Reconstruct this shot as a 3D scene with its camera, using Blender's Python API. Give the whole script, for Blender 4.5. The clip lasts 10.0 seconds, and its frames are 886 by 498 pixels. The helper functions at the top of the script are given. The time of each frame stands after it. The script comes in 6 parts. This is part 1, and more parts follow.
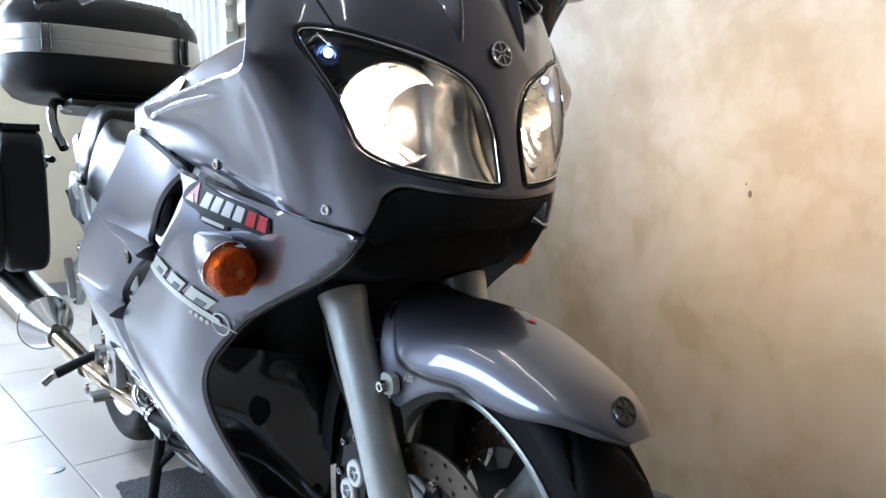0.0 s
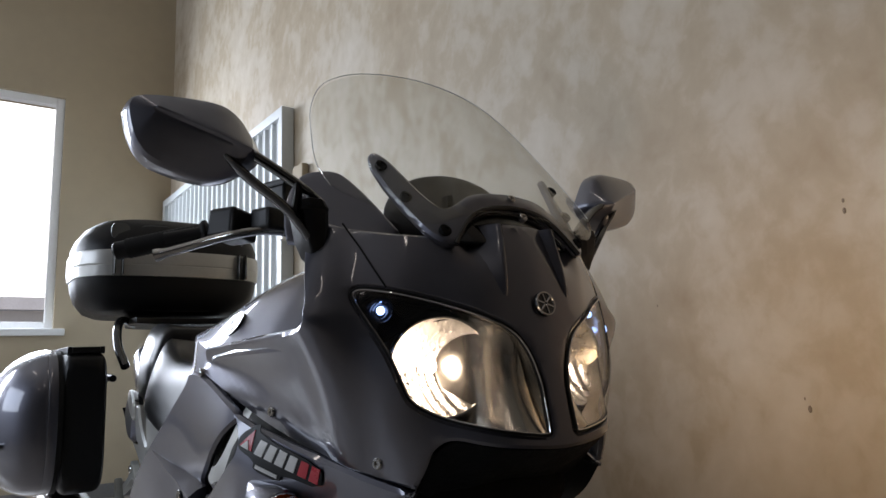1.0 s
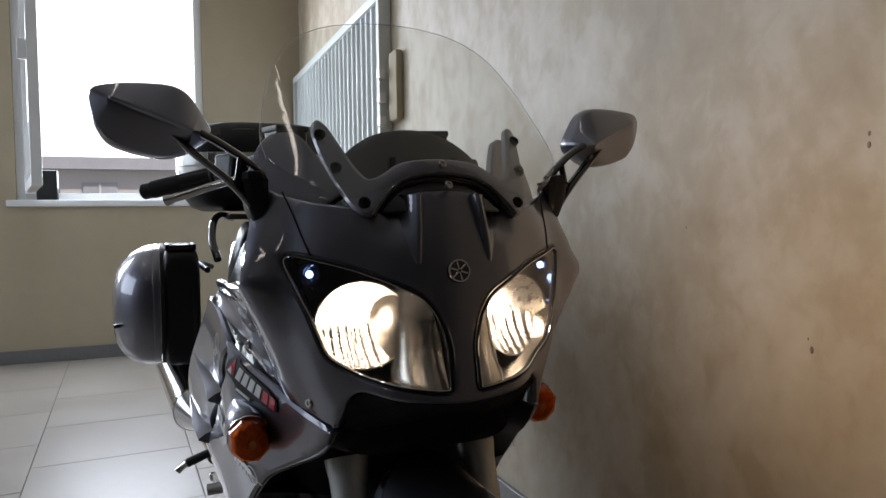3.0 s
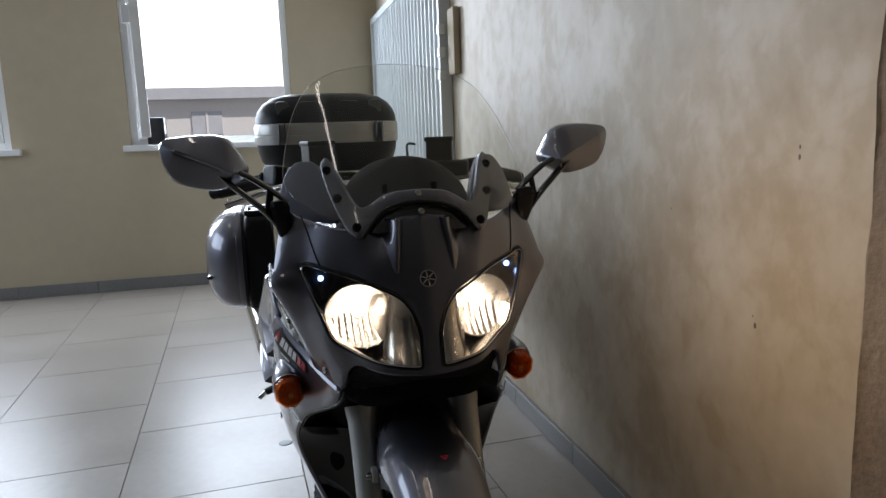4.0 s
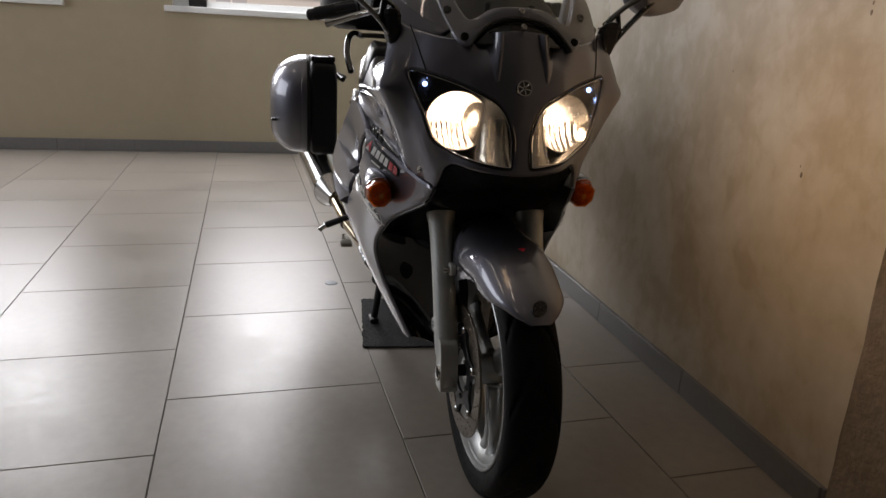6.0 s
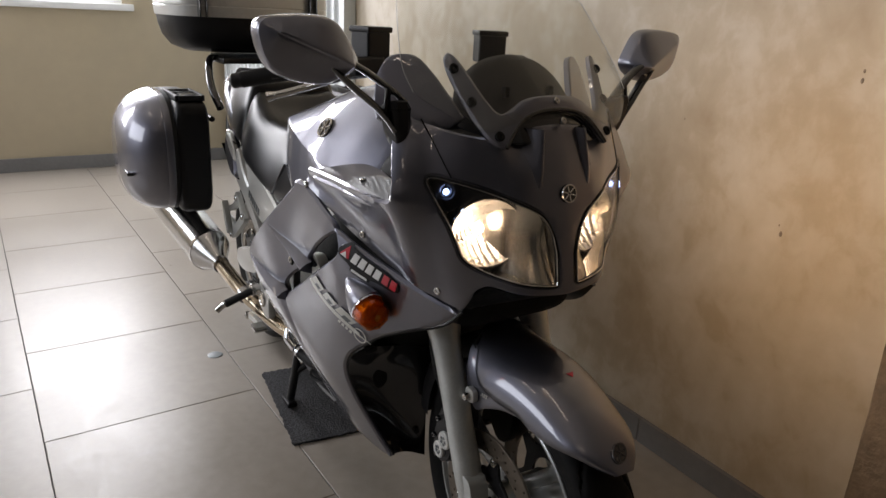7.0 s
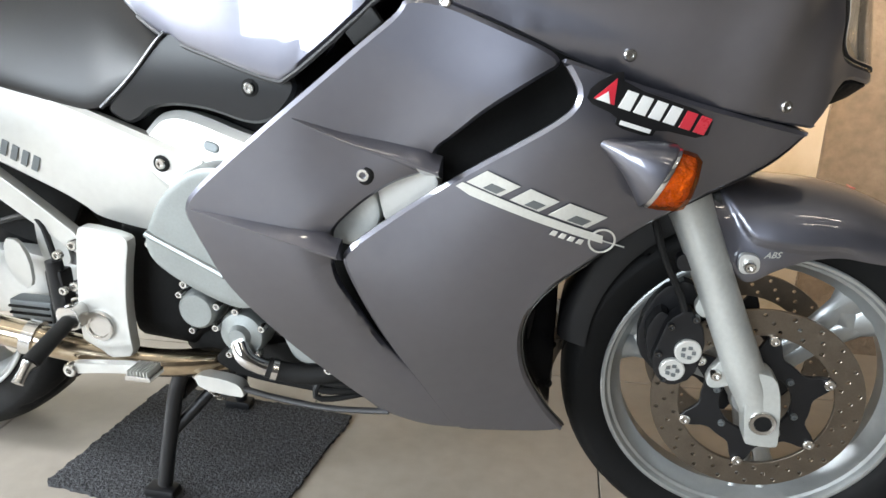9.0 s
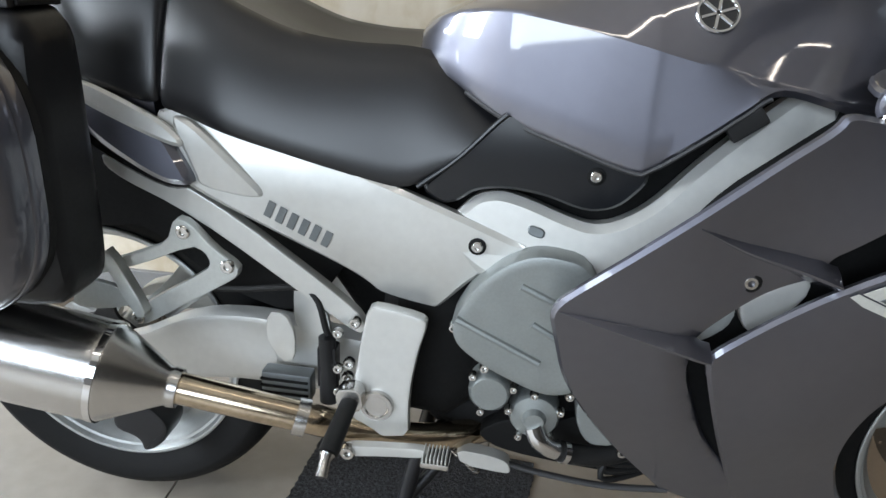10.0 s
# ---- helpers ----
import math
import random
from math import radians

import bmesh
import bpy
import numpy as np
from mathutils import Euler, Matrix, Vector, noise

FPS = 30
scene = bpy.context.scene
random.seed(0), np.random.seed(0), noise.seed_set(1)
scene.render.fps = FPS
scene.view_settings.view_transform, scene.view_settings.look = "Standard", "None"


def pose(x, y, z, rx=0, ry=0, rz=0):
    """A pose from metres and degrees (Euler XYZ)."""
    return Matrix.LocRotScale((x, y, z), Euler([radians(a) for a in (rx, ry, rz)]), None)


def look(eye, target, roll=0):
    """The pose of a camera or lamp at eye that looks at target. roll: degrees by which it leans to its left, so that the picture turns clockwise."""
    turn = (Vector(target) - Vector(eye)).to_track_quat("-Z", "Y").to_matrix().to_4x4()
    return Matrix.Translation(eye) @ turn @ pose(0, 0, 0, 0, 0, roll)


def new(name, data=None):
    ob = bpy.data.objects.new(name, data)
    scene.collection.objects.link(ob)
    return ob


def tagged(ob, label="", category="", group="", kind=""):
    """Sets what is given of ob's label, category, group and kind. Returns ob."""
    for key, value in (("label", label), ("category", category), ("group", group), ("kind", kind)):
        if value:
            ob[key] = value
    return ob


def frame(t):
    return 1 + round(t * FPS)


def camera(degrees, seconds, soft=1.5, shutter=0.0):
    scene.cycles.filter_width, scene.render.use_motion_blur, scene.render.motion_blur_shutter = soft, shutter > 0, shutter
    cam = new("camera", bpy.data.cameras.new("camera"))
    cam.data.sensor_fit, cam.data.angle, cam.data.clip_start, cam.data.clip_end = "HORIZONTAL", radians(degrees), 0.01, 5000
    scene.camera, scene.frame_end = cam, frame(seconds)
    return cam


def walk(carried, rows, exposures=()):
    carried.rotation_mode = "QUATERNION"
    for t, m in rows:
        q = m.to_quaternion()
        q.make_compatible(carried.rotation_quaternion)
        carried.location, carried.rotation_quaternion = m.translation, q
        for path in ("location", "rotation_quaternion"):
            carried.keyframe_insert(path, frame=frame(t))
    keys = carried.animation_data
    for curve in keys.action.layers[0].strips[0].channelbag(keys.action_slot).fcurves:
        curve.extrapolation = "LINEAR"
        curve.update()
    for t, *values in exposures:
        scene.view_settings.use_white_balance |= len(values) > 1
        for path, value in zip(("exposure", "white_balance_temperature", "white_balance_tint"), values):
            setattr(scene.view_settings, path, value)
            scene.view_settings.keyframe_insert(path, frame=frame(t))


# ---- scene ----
cam = camera(65.1, 10.0)
PATH = [
    (0, (0.69, -0.611, 0.797), (-0.858, 0.642, 0.607), -0.4),
    (0.5, (0.699, -0.622, 0.864), (-0.87, 0.608, 1.026), -2.0),
    (1, (0.709, -0.628, 0.886), (-0.897, 0.52, 1.205), -1.9),
    (1.5, (0.782, -0.552, 0.892), (-0.903, 0.516, 1.021), -3.3),
    (2, (0.911, -0.447, 0.904), (-0.865, 0.473, 0.93), -5.4),
    (2.5, (0.961, -0.401, 0.928), (-0.844, 0.46, 0.903), -3.1),
    (2.7, (0.923, -0.409, 0.946), (-0.901, 0.41, 0.917), -1.8),
    (3.8, (1.147, -0.27, 1.255), (-0.749, 0.288, 0.948), -1.1),
    (4, (1.269, -0.272, 1.216), (-0.645, 0.204, 0.887), -2.0),
    (4.5, (1.459, -0.283, 1.042), (-0.484, 0.012, 0.668), 2.9),
    (5, (1.512, -0.257, 0.945), (-0.427, 0.014, 0.539), 0.8),
    (5.2, (1.513, -0.277, 0.927), (-0.412, 0.02, 0.472), 1.7),
    (6.3, (1.312, -0.564, 1.17), (-0.511, -0.023, 0.55), 2.8),
    (6.5, (1.201, -0.608, 1.247), (-0.58, 0.046, 0.614), 2.7),
    (7, (0.932, -0.799, 1.237), (-0.676, 0.205, 0.598), 2.8),
    (7.5, (0.597, -0.94, 1.173), (-0.79, 0.342, 0.514), 0.2),
    (8, (0.198, -0.968, 0.966), (-0.827, 0.576, 0.214), 1.5),
    (8.5, (-0.081, -1.069, 0.862), (-0.658, 0.695, 0.116), 1.5),
    (9, (-0.29, -1.086, 0.885), (-0.663, 0.755, 0.199), 0.6),
    (9.5, (-0.565, -1.031, 0.929), (-0.761, 0.83, 0.226), 1.2),
    (10, (-0.83, -1.083, 1.008), (-1.043, 0.754, 0.248), 3.3),
]

EXPO = [(0.0, 0.75, 6000, 15), (0.5, -0.25, 6700, 20), (1.0, -0.85, 6900, 20), (2.0, -0.8, 6700, 19), (2.5, -0.9, 6900, 19), (4.0, -0.9, 6700, 17), (4.5, -1.2, 6200, 19), (5.0, -1.2, 7200, 22), (6.5, -0.75, 7900, 23), (7.0, -0.45, 7800, 23), (7.5, -0.05, 7400, 20), (8.0, 0.65, 7900, 16), (8.5, 1.35, 8100, 15), (9.0, 1.25, 7300, 15), (9.5, 0.85, 6900, 16), (10.0, 0.45, 7000, 15)]
walk(cam, [(t, look(eye, target, roll)) for t, eye, target, roll in PATH], EXPO)

# ---- world, daylight through the windows, lamps ----
world = bpy.data.worlds.new("sky")
scene.world = world
world.use_nodes = True
wn = world.node_tree
sky = wn.nodes.new("ShaderNodeTexSky")
sky.sky_type, sky.sun_disc = "NISHITA", False
sky.sun_elevation, sky.sun_rotation = radians(45), radians(50)
wn.links.new(sky.outputs[0], wn.nodes["Background"].inputs[0])
wn.nodes["Background"].inputs[1].default_value = 0.15


def area(name, m, sx, sy, power, colour):
    lamp = bpy.data.lights.new(name, "AREA")
    lamp.shape, lamp.size, lamp.size_y, lamp.energy, lamp.color = "RECTANGLE", sx, sy, power, colour
    ob = new(name, lamp)
    ob.matrix_world = m
    return ob


sun = bpy.data.lights.new("sun", "SUN")
sun.energy, sun.angle, sun.color = 5.0, radians(0.5), (1.0, 0.96, 0.9)
new("sun", sun).matrix_world = look((6, 5, 8), (0, 0, 0))
DAY = (0.69, 0.85, 1.0)
area("window_light", look((-4.86, -0.68, 2.08), (0, -0.68, 1.2)), 1.15, 1.6, 165, DAY)
area("window_light", look((-4.86, -2.85, 2.08), (0, -2.85, 1.2)), 1.15, 1.6, 165, DAY)
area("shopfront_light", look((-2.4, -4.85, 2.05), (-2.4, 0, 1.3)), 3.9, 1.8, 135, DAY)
TUBE_LIGHTS = ((2.9, -4.4, 2.5), (2.2, -2.5, 2.5), (-0.2, -1.0, 2.5), (-1.9, -2.9, 3.0))
for x, y, watt in TUBE_LIGHTS:
    area("tube_light", pose(x, y, 4.395, 0, 0, 0), 1.46, 0.05, watt, (1.0, 0.96, 0.88))
for side, watt, aim in ((-1, 1, (1.3, 0.5, 0.95)), (1, 10.5, (0.25, 1.3, 1.0))):
    beam = bpy.data.lights.new("headlight_beam", "SPOT")
    beam.energy, beam.color, beam.spot_size, beam.spot_blend, beam.shadow_soft_size = watt, (1.0, 0.76, 0.48), radians(170), 1.0, 0.04
    new("headlight_beam", beam).matrix_world = look((0.09, 0.13 * side, 0.875), aim)

# ---- materials ----
def mat(name, colour, rough=0.5, metal=0.0, coat=0.0, noise_scale=0.0, vary=0.0, bump=0.0, bump_scale=200.0, spec=0.5, even_gloss=False):
    """A surface with grain and blotches at two sizes, in object metres."""
    m = bpy.data.materials.new(name)
    m.use_nodes = True
    t = m.node_tree
    b = t.nodes["Principled BSDF"]
    b.inputs["Base Color"].default_value = (*colour, 1)
    b.inputs["Roughness"].default_value, b.inputs["Metallic"].default_value = rough, metal
    b.inputs["Coat Weight"].default_value, b.inputs["Coat Roughness"].default_value = coat, 0.035
    b.inputs["Coat IOR"].default_value = 1.75
    b.inputs["Specular IOR Level"].default_value = spec
    geo = t.nodes.new("ShaderNodeNewGeometry")
    if vary:
        n1, n2 = t.nodes.new("ShaderNodeTexNoise"), t.nodes.new("ShaderNodeTexNoise")
        n1.inputs["Scale"].default_value, n2.inputs["Scale"].default_value = noise_scale, noise_scale * 9
        n1.inputs["Detail"].default_value = n2.inputs["Detail"].default_value = 5
        mix = t.nodes.new("ShaderNodeMath")
        mix.operation = "ADD"
        ramp = t.nodes.new("ShaderNodeMapRange")
        ramp.inputs[1].default_value, ramp.inputs[2].default_value = 0.6, 1.4
        ramp.inputs[3].default_value, ramp.inputs[4].default_value = 1 - vary, 1 + vary
        mul = t.nodes.new("ShaderNodeMix")
        mul.data_type, mul.blend_type = "RGBA", "MULTIPLY"
        mul.inputs[0].default_value = 1
        mul.inputs[6].default_value = (*colour, 1)
        rr = t.nodes.new("ShaderNodeMapRange")
        rr.inputs[1].default_value, rr.inputs[2].default_value = 0.6, 1.4
        rr.inputs[3].default_value, rr.inputs[4].default_value = rough * 0.8, min(1, rough * 1.25)
        for n in (n1, n2):
            t.links.new(geo.outputs["Position"], n.inputs["Vector"])
        t.links.new(n1.outputs[0], mix.inputs[0])
        t.links.new(n2.outputs[0], mix.inputs[1])
        t.links.new(mix.outputs[0], ramp.inputs[0])
        t.links.new(mix.outputs[0], rr.inputs[0])
        t.links.new(ramp.outputs[0], mul.inputs[7])
        t.links.new(mul.outputs[2], b.inputs["Base Color"])
        if not even_gloss:
            t.links.new(rr.outputs[0], b.inputs["Roughness"])
    if bump:
        n3, bp = t.nodes.new("ShaderNodeTexNoise"), t.nodes.new("ShaderNodeBump")
        n3.inputs["Scale"].default_value, n3.inputs["Detail"].default_value = bump_scale, 6
        bp.inputs["Strength"].default_value, bp.inputs["Distance"].default_value = 1.0, bump
        t.links.new(geo.outputs["Position"], n3.inputs["Vector"])
        t.links.new(n3.outputs[0], bp.inputs["Height"])
        t.links.new(bp.outputs[0], b.inputs["Normal"])
    return m


def glow(name, colour, strength):
    m = bpy.data.materials.new(name)
    m.use_nodes = True
    b = m.node_tree.nodes["Principled BSDF"]
    b.inputs["Base Color"].default_value = (*colour, 1)
    b.inputs["Emission Color"].default_value = (*colour, 1)
    b.inputs["Emission Strength"].default_value = strength
    return m


def clear(name, colour, rough=0.0, ior=1.45):
    m = mat(name, colour, rough)
    b = m.node_tree.nodes["Principled BSDF"]
    b.inputs["Transmission Weight"].default_value, b.inputs["IOR"].default_value = 1.0, ior
    return m


def thin_glass(name, tint, gloss=0.06):
    """A clear sheet: what is behind shows through, with a slight mirror gloss that grows at a grazing angle."""
    m = bpy.data.materials.new(name)
    m.use_nodes = True
    t = m.node_tree
    t.nodes.remove(t.nodes["Principled BSDF"])
    tr, gl, mx, fr, pw, sc = (t.nodes.new("ShaderNode" + k) for k in ("BsdfTransparent", "BsdfGlossy", "MixShader", "LayerWeight", "Math", "Math"))
    tr.inputs[0].default_value = (*tint, 1)
    gl.inputs["Roughness"].default_value = gloss
    fr.inputs[0].default_value = 0.5
    pw.operation, sc.operation = "POWER", "MULTIPLY_ADD"
    pw.inputs[1].default_value, sc.inputs[1].default_value, sc.inputs[2].default_value = 4.0, 0.7, 0.035
    t.links.new(fr.outputs["Facing"], pw.inputs[0])
    t.links.new(pw.outputs[0], sc.inputs[0])
    t.links.new(sc.outputs[0], mx.inputs[0])
    t.links.new(tr.outputs[0], mx.inputs[1])
    t.links.new(gl.outputs[0], mx.inputs[2])
    t.links.new(mx.outputs[0], t.nodes["Material Output"].inputs[0])
    return m


PAINT = mat("grey_metallic_paint", (0.155, 0.157, 0.188), 0.42, 0.95, 1.0, 6, 0.04, even_gloss=True)
BLACK = mat("black_plastic", (0.008, 0.008, 0.009), 0.42, 0, 0, 20, 0.15, 0.00006, 700, 0.35)
GLOSSBLACK = mat("gloss_black", (0.012, 0.012, 0.013), 0.14, 0, 0.5, 20, 0.1, even_gloss=True)
DARK = mat("dark_inner_plastic", (0.006, 0.006, 0.006), 0.7, 0, 0, 20, 0.2, 0, 200, 0.2)
SILVER = mat("silver_painted_alloy", (0.60, 0.60, 0.575), 0.36, 0.45, 0.3, 8, 0.06, 0.00005, 1500)
CAST = mat("cast_alloy", (0.17, 0.185, 0.19), 0.45, 0.7, 0, 30, 0.12, 0.0003, 700)
ENGINE = mat("engine_cover_paint", (0.27, 0.29, 0.285), 0.4, 0.6, 0.15, 30, 0.10, 0.0002, 700)
FORK = mat("fork_alloy", (0.55, 0.57, 0.55), 0.42, 0.6, 0.2, 18, 0.1, 0.0001, 900)
STEEL = mat("brushed_steel", (0.6, 0.59, 0.57), 0.2, 1.0, 0, 30, 0.06, 0.0001, 900)
CHROME = mat("chrome", (0.8, 0.8, 0.8), 0.06, 1.0)
WHEEL = mat("silver_wheel_paint", (0.43, 0.445, 0.44), 0.34, 0.75, 0.2, 12, 0.08, 0.00008, 1200)
DISC = mat("worn_disc_steel", (0.18, 0.15, 0.12), 0.38, 0.9, 0, 40, 0.15, 0.0002, 500)
TITAN = mat("heat_tinted_steel", (0.55, 0.45, 0.33), 0.18, 1.0, 0, 12, 0.25)
TYRE = mat("tyre_rubber", (0.006, 0.006, 0.006), 0.62, 0, 0, 60, 0.2, 0.0001, 700, 0.16)
RUBBER = mat("rubber", (0.009, 0.009, 0.009), 0.6, 0, 0, 40, 0.2, 0.0001, 900, 0.3)
VINYL = mat("seat_vinyl", (0.006, 0.006, 0.007), 0.33, 0, 0, 14, 0.12, 0.0001, 900, 0.55, even_gloss=True)
AMBER = thin_glass("amber_lens", (0.97, 0.42, 0.07), 0.04)
AMBER_RIB = mat("amber_prisms", (0.52, 0.19, 0.022), 0.12, 0.2, 0.8, 70, 0.7, 0.006, 150)
HOOD = mat("dark_grey_textured_plastic", (0.045, 0.044, 0.045), 0.5, 0.3, 0, 25, 0.12, 0.00005, 800)
EDGE_CLEAR = mat("clear_plastic_edge", (0.55, 0.56, 0.56), 0.15, 0, 0.5, 20, 0.1)
SATIN = mat("satin_black_plastic", (0.006, 0.007, 0.009), 0.29, 0, 0, 20, 0.12, even_gloss=True)
RED = mat("red_print", (0.62, 0.03, 0.05), 0.3, 0, 0.3, 30, 0.05)
WHITE = mat("white_print", (0.8, 0.8, 0.78), 0.35, 0, 0.2, 30, 0.04)
DECAL = mat("silver_decal", (0.62, 0.62, 0.58), 0.35, 0.4, 0.3, 30, 0.08)
LENS = thin_glass("headlight_lens", (0.97, 0.96, 0.94), 0.02)
SCREEN = thin_glass("clear_windscreen", (0.95, 0.95, 0.93), 0.03)
REFLECTOR = mat("reflector", (0.74, 0.71, 0.66), 0.20, 1.0, 0, 40, 0.04, 0.0002, 60)
BOWL = mat("pebbled_reflector", (0.88, 0.86, 0.83), 0.28, 1.0, 0, 60, 0.05, 0.0014, 220)
FACETED = mat("faceted_reflector", (0.85, 0.84, 0.82), 0.12, 1.0, 0, 40, 0.04, 0.006, 130)
MIRROR = mat("mirror_glass", (0.85, 0.87, 0.9), 0.02, 1.0)
LAMP = glow("warm_bulb", (1.0, 0.86, 0.68), 45)
PILOT = glow("cool_pilot_bulb", (0.25, 0.45, 1.0), 14)


def plaster():
    """Trowelled limewash: cloudy patches, upright smears, small mottling and faint trowel relief."""
    m = mat("trowelled_plaster", (0.5, 0.4, 0.3), 0.6, 0, 0, 0, 0, 0.0025, 9)
    t = m.node_tree
    b = t.nodes["Principled BSDF"]
    geo = t.nodes.new("ShaderNodeNewGeometry")
    stretch = t.nodes.new("ShaderNodeMapping")
    stretch.inputs["Scale"].default_value = (1.0, 1.0, 0.8)
    t.links.new(geo.outputs["Position"], stretch.inputs["Vector"])
    total = None
    for scale, detail, twist, weight in ((1.1, 3, 0.2, 0.34), (5.0, 5, 0.5, 0.42), (19.0, 6, 0.3, 0.24)):
        n, k = t.nodes.new("ShaderNodeTexNoise"), t.nodes.new("ShaderNodeMath")
        n.inputs["Scale"].default_value, n.inputs["Detail"].default_value, n.inputs["Distortion"].default_value = scale, detail, twist
        k.operation = "MULTIPLY_ADD"
        k.inputs[1].default_value, k.inputs[2].default_value = weight, 0
        t.links.new(stretch.outputs[0], n.inputs["Vector"])
        t.links.new(n.outputs[0], k.inputs[0])
        if total:
            t.links.new(total.outputs[0], k.inputs[2])
        total = k
    ramp = t.nodes.new("ShaderNodeValToRGB")
    cr = ramp.color_ramp
    cr.elements[0].position, cr.elements[0].color = 0.34, (0.385, 0.295, 0.195, 1)
    cr.elements[1].position, cr.elements[1].color = 0.64, (0.60, 0.53, 0.435, 1)
    e = cr.elements.new(0.47)
    e.color = (0.46, 0.375, 0.265, 1)
    e = cr.elements.new(0.53)
    e.color = (0.53, 0.455, 0.35, 1)
    t.links.new(total.outputs[0], ramp.inputs[0])
    t.links.new(ramp.outputs[0], b.inputs["Base Color"])
    return m


PLASTER = plaster()
PLAINWALL = mat("cream_wall_paint", (0.42, 0.345, 0.24), 0.8, 0, 0, 1.2, 0.06, 0.0006, 180)
CONCRETE = mat("raw_concrete", (0.25, 0.195, 0.145), 0.9, 0, 0, 5, 0.3, 0.006, 60)
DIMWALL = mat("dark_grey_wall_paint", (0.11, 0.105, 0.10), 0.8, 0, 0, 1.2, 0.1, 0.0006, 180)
CEIL = mat("ceiling_paint", (0.45, 0.42, 0.38), 0.85, 0, 0, 1.5, 0.06, 0.0005, 150)
TILE = mat("grey_floor_tile", (0.285, 0.25, 0.212), 0.34, 0, 0, 3.0, 0.13, 0.0002, 500)
GROUT = mat("dark_grout", (0.06, 0.058, 0.055), 0.9, 0, 0, 30, 0.2)
SKIRT = mat("grey_skirting_tile", (0.17, 0.165, 0.16), 0.4, 0, 0, 5, 0.12, 0.0002, 400)
UPVC = mat("white_window_plastic", (0.78, 0.78, 0.77), 0.35, 0, 0, 6, 0.03)
GATE = mat("white_sheet_metal", (0.66, 0.69, 0.69), 0.4, 0, 0, 5, 0.06)
MATMAT = mat("charcoal_carpet", (0.035, 0.036, 0.04), 0.95, 0, 0, 150, 2.2, 0.012, 220)
OUT = mat("outside_plaster", (0.7, 0.7, 0.69), 0.8, 0, 0, 2, 0.05)
TUBE = glow("fluorescent_tube", (1.0, 0.96, 0.88), 3)
ROOF = mat("outside_roof", (0.5, 0.53, 0.57), 0.7, 0, 0, 4, 0.1)
ASPHALT = mat("outside_asphalt", (0.3, 0.3, 0.3), 0.9, 0, 0, 2, 0.2)
PANE = thin_glass("window_pane", (0.97, 0.98, 0.98), 0.01)


# ---- building helpers ----
from mathutils.geometry import delaunay_2d_cdt


def part(name, bm, material, parent=None, label="", smooth=True, sharp=40):
    """One mesh object, from a bmesh or from (verts, faces), under a thing or a part."""
    me = bpy.data.meshes.new(name)
    if isinstance(bm, tuple):
        me.from_pydata([tuple(v) for v in bm[0]], [], bm[1])
    else:
        bm.to_mesh(me)
        bm.free()
    me.materials.append(material)
    if smooth:
        me.polygons.foreach_set("use_smooth", [True] * len(me.polygons))
        me.set_sharp_from_angle(angle=radians(sharp))
    ob = new(name, me)
    if smooth:
        wn_mod = ob.modifiers.new("face_weighted", "WEIGHTED_NORMAL")
        wn_mod.keep_sharp = True
    if parent:
        ob.parent = parent
    if label:
        tagged(ob, label)
    return ob


def tube(path, r, sides=12, squash=1.0, caps=True):
    """A round bar along points; r is one radius or one for each point."""
    pts = [Vector(p) for p in path]
    rs = r if isinstance(r, (list, tuple)) else [r] * len(pts)
    verts, faces, up = [], [], None
    for i, p in enumerate(pts):
        d = (pts[min(i + 1, len(pts) - 1)] - pts[max(i - 1, 0)]).normalized()
        if up is None:
            up = d.orthogonal().normalized() if abs(d.z) > 0.95 else Vector((0, 0, 1))
        a = d.cross(up).normalized()
        b = a.cross(d).normalized()
        up = b
        for k in range(sides):
            w = 2 * math.pi * k / sides
            verts.append(p + a * (math.cos(w) * rs[i]) + b * (math.sin(w) * rs[i] * squash))
    n = len(pts)
    for i in range(n - 1):
        for k in range(sides):
            k2 = (k + 1) % sides
            faces.append((i * sides + k, i * sides + k2, (i + 1) * sides + k2, (i + 1) * sides + k))
    if caps:
        faces += [tuple(range(sides))[::-1], tuple(range((n - 1) * sides, n * sides))]
    return verts, faces


def spline(pts, n=6):
    """More points on a smooth open curve through pts."""
    p = [Vector(q) for q in pts]
    p = [p[0] * 2 - p[1]] + p + [p[-1] * 2 - p[-2]]
    out = []
    for i in range(1, len(p) - 2):
        for k in range(n):
            t = k / n
            out.append(0.5 * (2 * p[i] + (p[i + 1] - p[i - 1]) * t + (2 * p[i - 1] - 5 * p[i] + 4 * p[i + 1] - p[i + 2]) * t * t + (3 * p[i] - p[i - 1] - 3 * p[i + 1] + p[i + 2]) * t ** 3))
    return out + [p[-2]]


def chaikin(pts, times=2):
    """A closed outline with rounded corners."""
    p = [Vector(q) for q in pts]
    for _ in range(times):
        p = [q for i in range(len(p)) for q in (p[i] * 0.78 + p[(i + 1) % len(p)] * 0.22, p[i] * 0.22 + p[(i + 1) % len(p)] * 0.78)]
    return p


